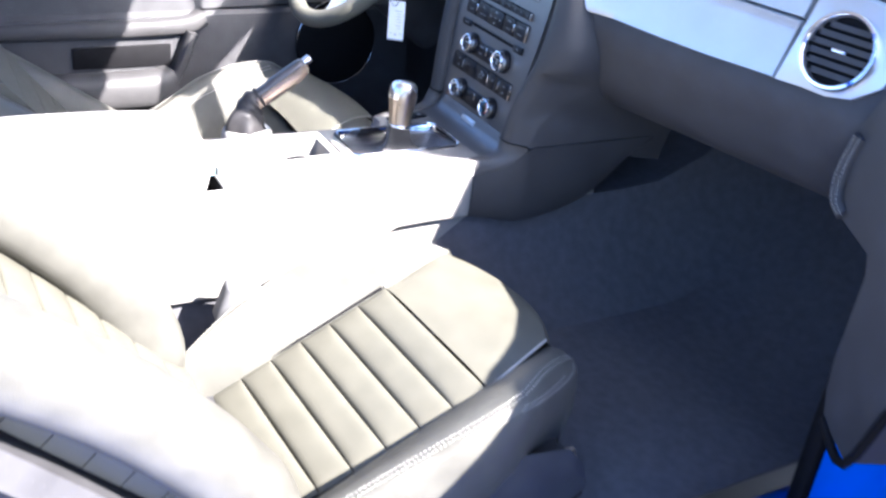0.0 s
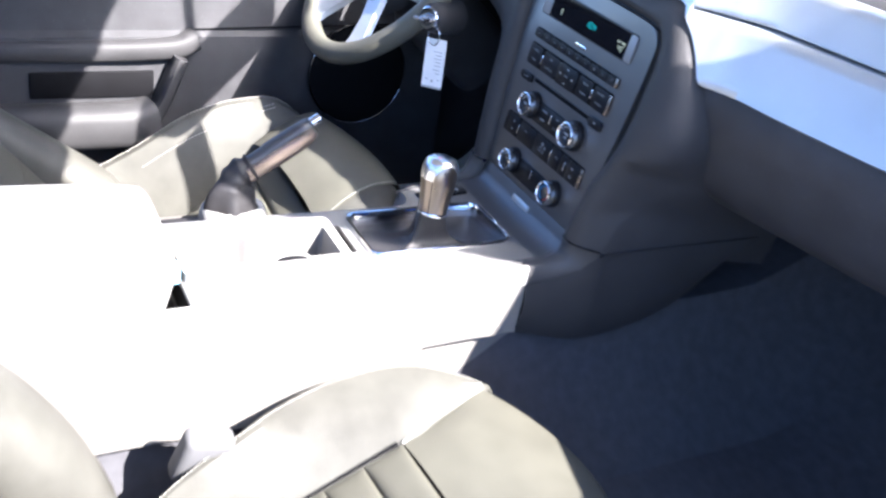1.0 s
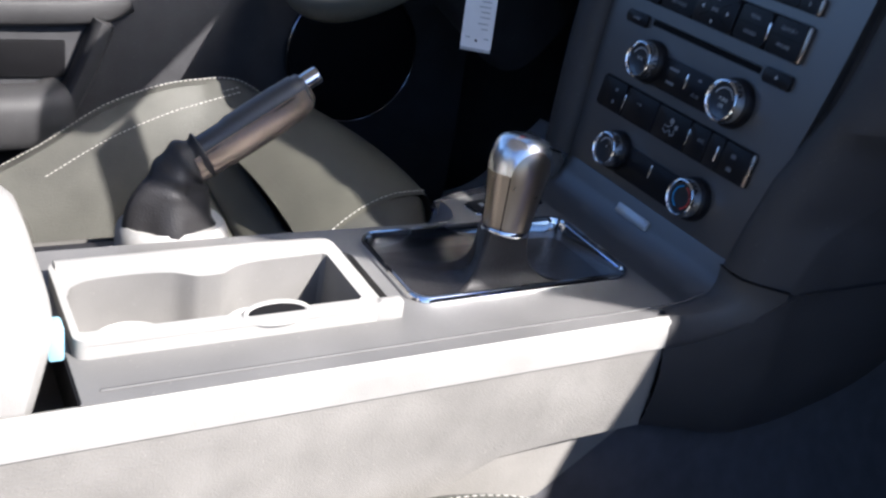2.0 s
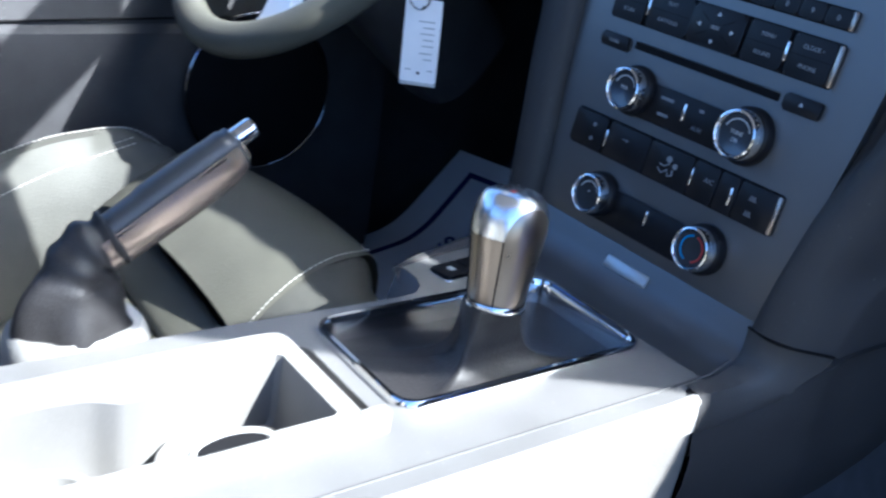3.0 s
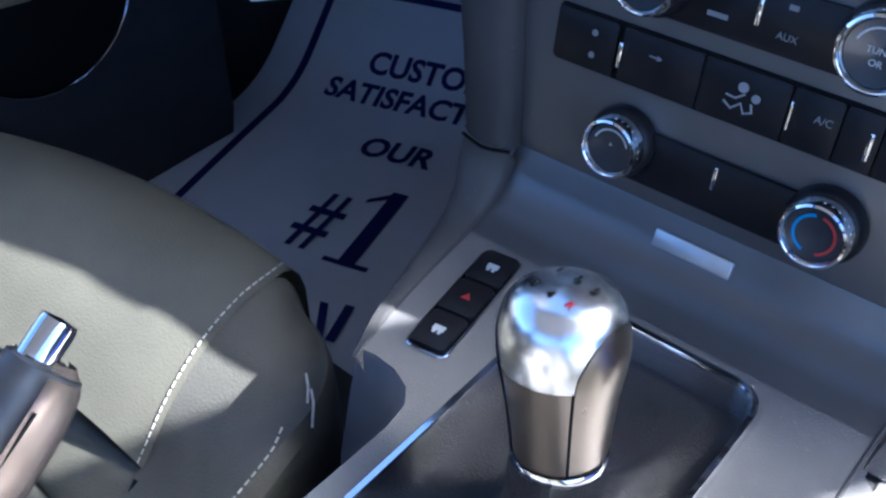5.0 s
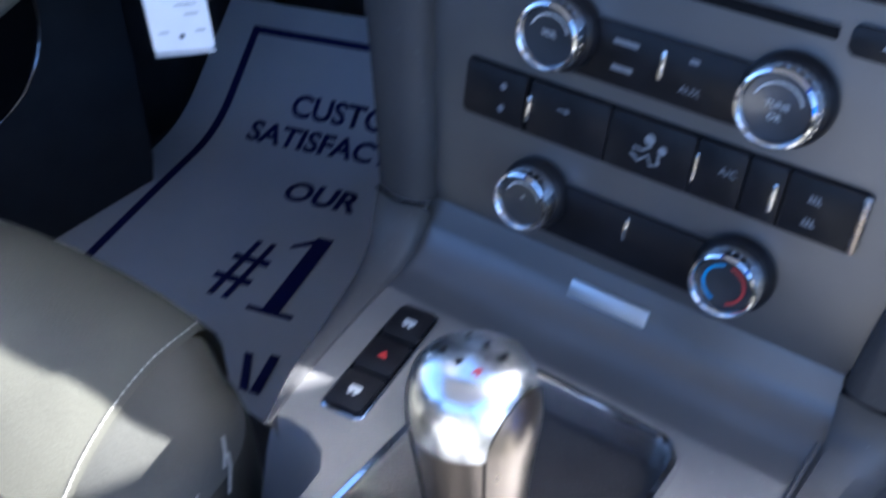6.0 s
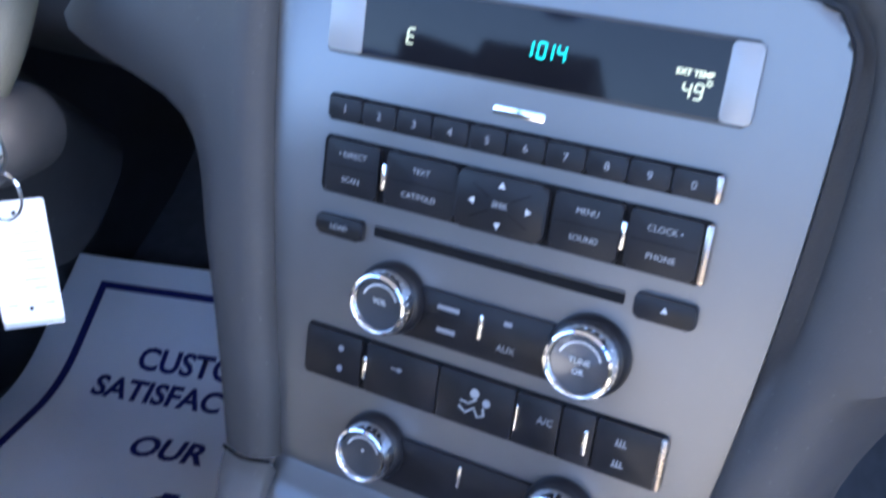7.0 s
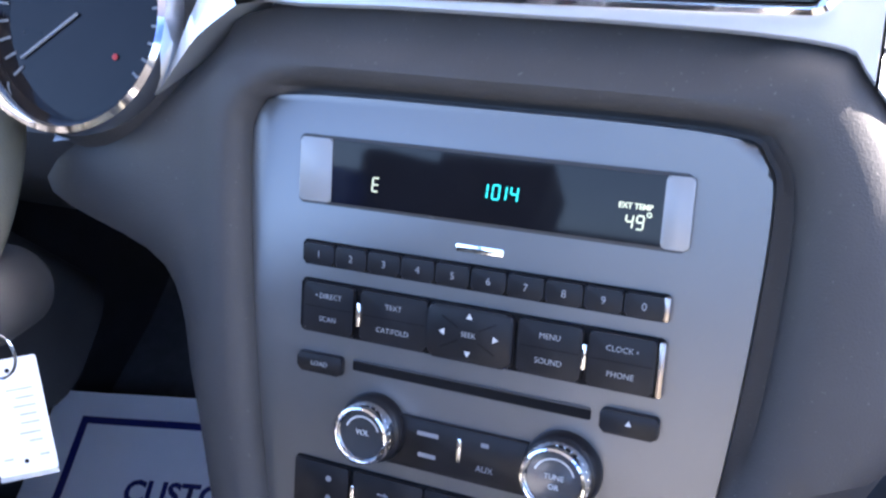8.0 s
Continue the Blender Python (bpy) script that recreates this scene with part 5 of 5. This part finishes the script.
        for k in (0, 1):
            part("stitching", stitches(smooth_path([(r[3][0] + 0.0 - 0.007 * k, r[3][1], r[3][2] + 0.0008 + 0.0035 * k) for r in high_side[3:-3]], 5), 0.0056, 0.0034, 0.0006), THREAD, seat)
    part("seam_groove", sweep([P(0.2455, -0.276, 0.1275), P(0.2455, -0.40, 0.0640), P(0.2455, -0.53, -0.002)], [(0.0022, 0.003)], 8), DARK, seat)
    # underbody and outer trim
    part("base", loft([[P(x, y, z) for x, y in ((0.20, -0.60), (0.565, -0.60), (0.575, -0.20), (0.54, -0.115), (0.23, -0.125), (0.20, -0.18))] for z in (-0.10, 0.0)]), DASH, seat)
    part("side_trim", loft([[P(x, y, z) for x, z in ((0.585, -0.06 + f), (0.606, -0.045 + f), (0.608, 0.045 + g), (0.596, 0.065 + g), (0.585, 0.055 + g))] for y, f, g in ((-0.66, 0.0, -0.02), (-0.45, 0.0, 0.0), (-0.25, 0.015, 0.015), (-0.17, 0.03, 0.005), (-0.14, 0.045, -0.03))]), DASH, seat, "grey plastic outer trim")
    part("rail", box(*sorted((sx * 0.27, sx * 0.30)), -0.62, -0.10, -0.115, -0.07, 0.004), DARK, seat)
    part("rail", box(*sorted((sx * 0.50, sx * 0.53)), -0.62, -0.10, -0.115, -0.07, 0.004), DARK, seat)
    part("bracket", loft([[P(x, y, z) for y, z in ((-0.12, 0.02), (-0.085, -0.085), (-0.12, -0.095), (-0.19, 0.01))] for x in (0.545, 0.553)]), SATIN, seat, "steel rail bracket")
    # backrest
    lean = back
    base_y, base_z = -0.590, 0.0

    def Q(x, s, w):
        """s up along the backrest, w out of its face."""
        return P(x, base_y - s * math.sin(lean) + w * math.cos(lean), base_z + s * math.cos(lean) + w * math.sin(lean))

    ww = 0.055 if sx > 0 else 0.02
    for i in range(9):
        s0, s1 = 0.02 + 0.052 * i, 0.02 + 0.052 * (i + 1) - 0.0015
        bm = cushion(Q(0.240, s0, ww), Q(0.53, s0, ww), Q(0.53, s1, ww), Q(0.240, s1, ww), 0.006 * sx, 0.05 * sx, 16, 10, 4)
        part("back_rib", bm, LEATHER, seat)
    for mx in (False, True):
        if sx > 0:
            pts = [(0.232, -0.600, 0.00), (0.222, -0.612, 0.10), (0.216, -0.66, 0.20), (0.214, -0.74, 0.29), (0.216, -0.84, 0.37), (0.235, -0.95, 0.45), (0.26, -1.05, 0.52)]
            if mx:
                pts = [(0.230, -0.530, 0.02), (0.225, -0.58, 0.10), (0.220, -0.64, 0.18), (0.225, -0.72, 0.26), (0.225, -0.82, 0.34), (0.230, -0.92, 0.42), (0.255, -1.02, 0.50)]
        else:
            pts = [(0.245, -0.50, 0.06), (0.240, -0.56, 0.14), (0.236, -0.62, 0.21), (0.236, -0.68, 0.28), (0.240, -0.75, 0.36), (0.25, -0.83, 0.46), (0.27, -0.92, 0.56)]
        ib = smooth_path([P(0.775 - x if mx else x, y, z) for x, y, z in pts], 6)
        part("back_bolster", sweep(ib, ends_round(ib, 0.050, 0.047, 6), 22, (0, 1, 0.3), 2.4), BOLSTER, seat)
        part("stitching", stitches([p + Vector((sx * (0.022 if mx else -0.022), 0.039, 0.010)) for p in ib[5:-8]]), THREAD, seat)
        part("stitching", stitches([p + Vector((sx * (0.029 if mx else -0.029), 0.034, 0.010)) for p in ib[5:-8]]), THREAD, seat)
    part("back_shell", loft([[Q(x, s, w) for x, w in ((0.22, 0.0), (0.555, 0.0), (0.57, -0.03), (0.53, -0.075), (0.24, -0.075), (0.19, -0.02))] for s in (-0.02, 0.25, 0.5, 0.60)]), DASH, seat)
    part("headrest", cushion(Q(0.30, 0.60, 0.03), Q(0.47, 0.60, 0.03), Q(0.47, 0.74, 0.045), Q(0.30, 0.74, 0.045), 0.02 * sx, 0.09 * sx), BOLSTER, seat)
    return seat


build_seat(1, -0.004, -0.279, 0.128, 0.0, "charcoal leather passenger seat with ribbed insert and white stitching", radians(45))
build_seat(-1, -0.050, -0.222, 0.146, radians(14), "charcoal leather driver seat with ribbed insert, behind the wheel", radians(26))

buckle = thing("seat_belt_buckle", "grey plastic seat belt buckle beside the console", "seat belt buckle")
BK = Matrix.Translation((0.180, -0.4800, 0.1120)) @ Matrix.Rotation(radians(-14), 4, "X") @ Matrix.Rotation(radians(14), 4, "Y")
part("body", box(-0.014, 0.014, -0.0270, 0.0270, -0.040, 0.030, 0.009, 4, BK), LINER, buckle)
part("stem", box(-0.012, 0.012, -0.006, 0.006, -0.17, -0.04, 0.003, 2, BK), DARK, buckle)
part("release", box(-0.006, 0.006, -0.016, 0.016, 0.0290, 0.0312, 0.001, 2, BK), CONSOLE_DARK, buckle)
# ---- steering wheel and column ----
wheel = thing("steering_wheel", "black leather steering wheel with silver spokes", "steering wheel")
WR = 0.168
WUP = Vector((0, math.sin(radians(40)), math.cos(radians(40))))
WC = Vector((-0.448, -0.146, 0.331)) + WUP * WR
WN = Vector((0, -math.cos(radians(40)), math.sin(radians(40))))
WM = disc_at(WC, WN)
rim_path = [(WR * math.cos(2 * math.pi * k / 72), WR * math.sin(2 * math.pi * k / 72), 0) for k in range(72)]
part("rim", sweep(rim_path, [(0.0165, 0.0155)], 18, (0, 0, 1), 2.2, WM, True), LEATHER, wheel, "thick smooth leather rim")
part("hub", lathe([(0.072, -0.03), (0.075, -0.012), (0.070, 0.004), (0.055, 0.016), (0.0, 0.022)], 40, WM, (True, False)), DASH_SOFT, wheel)
for a, w0, w1 in ((0, 0.030, 0.022), (180, 0.030, 0.022), (238, 0.022, 0.030), (302, 0.022, 0.030)):
    M_ = WM @ Matrix.Rotation(radians(a), 4, "Z")
    part("spoke", loft([[(r, -w, -0.010 + h), (r, -w * 0.8, -0.002 + h), (r, w * 0.8, -0.002 + h), (r, w, -0.010 + h), (r, 0, -0.018 + h)] for r, w, h in ((0.058, w0, 0.006), (0.10, w0 * 0.85, 0.004), (0.14, (w0 + w1) / 2.4, 0.006), (0.160, w1, 0.008), (0.176, w1 * 1.1, 0.012))], m=M_), ALU, wheel, "silver spoke")
part("rim_stitching", stitches([WM @ Vector((0.1595 * math.cos(2 * math.pi * k / 72), 0.1595 * math.sin(2 * math.pi * k / 72), 0.0)) for k in range(73)]), DARK, wheel)
column = thing("steering_column", "dark plastic steering column shroud with the ignition lock", "steering column")
cpath = [WC - WN * 0.035, WC - WN * 0.09, WC - WN * 0.16, WC - WN * 0.24]
part("shroud", sweep(smooth_path(cpath, 4), [(0.052, 0.050)] * 4 + [(0.060, 0.062)] * 9, 24, (0, 0, 1), 3.0), DASH, column)
IGN = disc_at((-0.262, -0.052, 0.437), (0.45, -0.85, 0.1))
part("lock_housing", lathe([(0.026, -0.05), (0.024, -0.01), (0.020, 0.004), (0.017, 0.008), (0.0, 0.009)], 30, IGN), DASH_SOFT, column)
part("lock_face", lathe([(0.0165, 0.004), (0.0165, 0.012), (0.0145, 0.0145), (0.010, 0.0150), (0.0, 0.013)], 30, IGN), CHROME, column, "bright ignition lock face")
part("stalk", sweep([WC - WN * 0.06 + Vector((-0.05, 0, 0)), WC - WN * 0.05 + Vector((-0.16, 0, 0.02))], [(0.006, 0.006)], 12), DASH, column)

key = thing("key_tag", "white plastic key tag with faint print hanging from the ignition key", "key tag")
part("key_head", box(-0.0100, 0.0100, -0.0025, 0.0025, 0.012, 0.036, 0.002, 2, IGN), SATIN, key)
part("ring", sweep([(-0.2495 + 0.010 * math.cos(2 * math.pi * k / 28), -0.0535 + 0.004 * math.cos(2 * math.pi * k / 28), 0.4145 + 0.0135 * math.sin(2 * math.pi * k / 28)) for k in range(28)], [(0.0009, 0.0009)], 8, (1, 0.2, 0), closed_path=True), CHROME, key, "thin wire ring")
TAGM = Matrix.Translation((-0.2480, -0.0475, 0.3750)) @ Matrix.Rotation(radians(40), 4, "Z") @ Matrix.Rotation(radians(90 - 7), 4, "X") @ Matrix.Rotation(radians(4), 4, "Z")
tag = part("tag", plate(rrect(0, 0, 0.0315, 0.0680, 0.0015), -0.0006, 0.0006, 0.0003, 1, TAGM), TAG, key)
part("tag_foot", box(-0.0156, 0.0156, -0.0370, -0.0340, -0.0008, 0.0008, 0.0004, 1, TAGM), MARK, tag)
for v in (-0.0265, 0.0275):
    part("hole", lathe([(0.0013, 0.0005), (0.0013, 0.0009)], 14, TAGM @ Matrix.Translation((0, v, 0))), DARK, tag)
for i, (u, v, w) in enumerate(((0.004, 0.016, 0.014), (0.006, 0.011, 0.010), (0.005, 0.006, 0.012), (0.006, 0.001, 0.009), (0.006, -0.004, 0.010), (0.005, -0.010, 0.011), (0.007, -0.015, 0.007), (-0.009, -0.024, 0.005), (0.010, -0.024, 0.005))):
    part("print_bar", box(u - w / 2, u + w / 2, v - 0.0006, v + 0.0006, 0.0004, 0.0008, 0, 1, TAGM), MARK, tag)

# ---- paper mat on the driver's floor ----
paper = thing("paper_floor_mat", "white paper floor mat with navy border and lettering", "paper mat")
MA = radians(15.8)
MEX, MEY = Vector((math.cos(MA), math.sin(MA), 0)), Vector((-math.sin(MA), math.cos(MA), 0))
MO = Vector((-0.5502, 0.006, -0.015))
BEND, SLOPE = 0.229, radians(34.8)


def mat_point(p, q, lift=0.0):
    """A place on the sheet: p from the left border line, q along it, bending up where the toe board begins."""
    r = 0.154
    if q <= BEND:
        y, z, nz, ny = q, 0.0, 1.0, 0.0
    else:
        s = q - BEND
        a = min(SLOPE, s / r)
        y = BEND + r * math.sin(a)
        z = r * (1 - math.cos(a))
        rest = max(0.0, s - SLOPE * r)
        y, z = y + rest * math.cos(SLOPE), z + rest * math.sin(SLOPE)
        nz, ny = math.cos(a), -math.sin(a)
    ripple = 0.0016 * math.sin(9 * p + 3) * math.sin(7 * q + 1) + 0.0012 * math.sin(23 * p + 11 * q)
    base = MO + MEX * p + MEY * (y + ny * (lift + ripple)) + Vector((0, 0, z + nz * (lift + ripple)))
    return base


def mat_sheet(p0, p1, q0, q1, lift, nu, nv):
    rows_ = [[mat_point(p0 + (p1 - p0) * i / nu, q0 + (q1 - q0) * j / nv, lift) for i in range(nu + 1)] for j in range(nv + 1)]
    under = [[mat_point(p0 + (p1 - p0) * i / nu, q0 + (q1 - q0) * j / nv, lift - 0.0004) for i in range(nu + 1)] for j in range(nv + 1)]
    return join(loft(rows_, False), loft(under, False))


part("sheet", mat_sheet(-0.047, 0.385, -0.115, 0.443, 0.0, 24, 44), PAPER, paper)
for p0, p1, q0, q1, nu, nv in ((-0.005, 0.004, -0.115, 0.411, 2, 44), (-0.005, 0.335, 0.402, 0.411, 24, 2), (0.326, 0.335, -0.115, 0.402, 2, 44)):
    part("border_line", mat_sheet(p0, p1, q0, q1, 0.0012, nu, nv), INK, paper)


def mat_words(body, height, p, q, width, bold=0.0016):
    """Heavy capitals on the sheet, from p rightwards along the line q, set to a cap height and a width."""
    bm = lettering(body, 0.05, Matrix.Identity(4), bold, 0.0, "LEFT", 0.0)
    bmesh.ops.triangulate(bm, faces=bm.faces[:])
    low, high = min(v.co.x for v in bm.verts), max(v.co.x for v in bm.verts)
    tall = max(v.co.y for v in bm.verts)
    for v in bm.verts:
        v.co = mat_point(p + (v.co.x - low) * width / (high - low), q + v.co.y * height / tall, 0.0016)
    part("lettering", bm, INK, paper, "", False)


mat_words("CUSTOMER", 0.0275, 0.0765, 0.3105, 0.188)
mat_words("SATISFACTION", 0.0275, 0.0400, 0.2695, 0.236)
mat_words("OUR", 0.0325, 0.124, 0.190, 0.083)


def mat_strokes(strokes):
    """Broad pen strokes on the sheet, each from one place to another with a width at either end."""
    bms = []
    for p0, q0, p1, q1, w0, w1 in strokes:
        rows_ = []
        for k in range(9):
            f = k / 8
            p, q, w = p0 + (p1 - p0) * f, q0 + (q1 - q0) * f, (w0 + (w1 - w0) * f) / 2
            dp, dq = (1, 0) if abs(q1 - q0) > abs(p1 - p0) else (0, 1)
            rows_.append([mat_point(p - dp * w, q - dq * w, 0.0016), mat_point(p + dp * w, q + dq * w, 0.0016)])
        bms.append(loft(rows_, False))
    part("lettering", join(*bms), INK, paper, "", False)


mat_strokes([(0.134, 0.034, 0.140, 0.120, 0.006, 0.006), (0.149, 0.034, 0.155, 0.120, 0.006, 0.006), (0.124, 0.061, 0.162, 0.061, 0.009, 0.009), (0.127, 0.091, 0.165, 0.091, 0.009, 0.009)])
mat_strokes([(0.197, 0.031, 0.199, 0.144, 0.017, 0.017), (0.174, 0.0315, 0.220, 0.0315, 0.006, 0.006), (0.172, 0.122, 0.196, 0.139, 0.006, 0.010)])
mat_strokes([(0.232, -0.060, 0.228, -0.015, 0.009, 0.009), (0.205, -0.020, 0.222, -0.060, 0.008, 0.008)])

# ---- driver door ----
door = thing("driver_door", "closed driver door panel in black vinyl with armrest and speaker", "door")


def slab_rows(points, y0, y1, nseg=6):
    return [[(x, y0 + (y1 - y0) * k / nseg, z) for x, z in points] for k in range(nseg + 1)]


part("panel", loft(slab_rows([(-0.70, -0.10), (-0.625, -0.08), (-0.600, 0.02), (-0.598, 0.14), (-0.604, 0.25), (-0.612, 0.288), (-0.622, 0.296), (-0.63, 0.34), (-0.642, 0.45), (-0.665, 0.485), (-0.72, 0.49), (-0.72, -0.10)], -1.05, 0.165)), DASH, door, "black grained door card")
part("upper_ledge", sweep(smooth_path([(-0.625, -0.95, 0.266), (-0.615, -0.60, 0.266), (-0.608, -0.36, 0.270), (-0.612, -0.30, 0.285)], 6), [(0.020, 0.017)], 16, (0, 0, 1), 3.2), DASH_SOFT, door, "smooth door pull ledge")
# proud black block paints in the shade between armrest and ledge
part("recess", box(-0.6035, -0.5965, -0.56, -0.37, 0.192, 0.236, 0.003), DARK, door)
arm = smooth_path([(-0.590, -0.95, 0.150), (-0.582, -0.62, 0.152), (-0.580, -0.42, 0.152), (-0.590, -0.375, 0.158)], 6)
part("armrest", sweep(arm, [(0.034, 0.036)], 20, (0, 0, 1), 3.0), DASH_SOFT, door, "padded armrest")
part("pull_bar", sweep(smooth_path([(-0.590, -0.330, 0.262), (-0.586, -0.355, 0.20), (-0.586, -0.385, 0.14), (-0.592, -0.40, 0.09)], 5), [(0.012, 0.024)], 16, (1, 0, 0), 3.0), DASH_SOFT, door)
part("crease_line", sweep([(-0.6195, -0.30, 0.2985), (-0.6195, 0.19, 0.3105)], [(0.0014, 0.0014)], 6), DARK, door)
SPK = disc_at((-0.5985, -0.015, 0.225), (1, 0, 0.05))
spk = part("speaker_grille", lathe([(0.090, 0.0), (0.090, 0.006), (0.086, 0.008), (0.05, 0.011), (0.0, 0.013)], 56, SPK, (False, False)), DARK, door)
part("speaker_ring", lathe([(0.0912, 0.002), (0.0922, 0.0055), (0.0918, 0.0090), (0.0902, 0.0102), (0.0888, 0.0085), (0.0885, 0.0055)], 64, SPK, (False, False)), DARK_CHROME, spk, "thin dark chrome speaker ring")
part("window_seal", sweep([(-0.675, -1.05, 0.488), (-0.675, 0.18, 0.492)], [(0.010, 0.008)], 10), DARK, door)
part("kick_panel", box(-0.80, -0.71, 0.14, 0.88, -0.1, 0.62, 0.01), DASH, door)

# ---- passenger door, standing open ----
pdoor = thing("passenger_door", "open blue passenger door with a stitched black door card", "door")
PD = Matrix.Translation((0.700, 0.095, 0.0)) @ Matrix.Rotation(radians(-24), 4, "Z")
part("skin", loft([[(x, y, z) for x, z in ((0.125, -0.13), (0.125, 0.30), (0.06, 0.40), (0.06, 0.556), (0.18, 0.580), (0.27, 0.612), (0.38, 0.634), (1.08, 0.655), (1.10, 0.40), (1.06, -0.13))] for y in (0.06, 0.13)], m=PD), PAINT, pdoor, "glossy blue outer skin")
part("card", loft([[(x, y, z) for x, z in ((0.119, 0.150), (0.048, 0.162), (0.034, 0.195), (0.029, 0.235), (0.033, 0.355), (0.022, 0.378), (-0.055, 0.386), (-0.076, 0.400), (-0.084, 0.435), (-0.074, 0.500), (-0.04, 0.555), (0.0, 0.566), (0.085, 0.561), (0.18, 0.586), (0.27, 0.617), (0.38, 0.638), (1.06, 0.658), (1.08, 0.40), (1.04, 0.12), (0.42, 0.20), (0.24, 0.292), (0.172, 0.278))] for y in (0.06, 0.02, 0.005)], m=PD), DASH, pdoor, "black vinyl door card")
mirror_ = smooth_path([(0.05, 0.09, 0.52), (0.09, 0.10, 0.585), (0.16, 0.12, 0.605), (0.26, 0.12, 0.600)], 6)
part("door_mirror", sweep([PD @ p for p in mirror_], ends_round(mirror_, 0.040, 0.055, 4), 20, (0, 0, 1), 3.0), PAINT, pdoor, "blue door mirror housing")
stp = [PD @ Vector(p) for p in smooth_path([(-0.066, 0.003, 0.488), (-0.077, 0.002, 0.450), (-0.078, 0.001, 0.420), (-0.070, 0.001, 0.402), (-0.052, 0.003, 0.392)], 8)]
part("card_roll", sweep(stp, [(0.009, 0.007)], 14, (0, 1, 0)), DASH, pdoor)
part("seal", sweep([PD @ Vector(p) for p in smooth_path([(0.048, 0.004, 0.160), (0.119, 0.004, 0.148), (0.172, 0.004, 0.276), (0.24, 0.004, 0.290)], 4)], [(0.006, 0.006)], 10), DARK, pdoor, "rubber seal")
part("stitching", stitches([p + Vector((-0.003, -0.0078, 0.001)) for p in stp]), THREAD, pdoor)
part("stitching", stitches([p + Vector((0.005, -0.0076, 0.001)) for p in stp]), THREAD, pdoor)
part("armrest", sweep([PD @ Vector(p) for p in ((0.35, -0.02, 0.22), (0.6, -0.03, 0.24), (0.95, -0.02, 0.26))], [(0.035, 0.035)], 16, (0, 0, 1), 3.0), DASH_SOFT, pdoor)
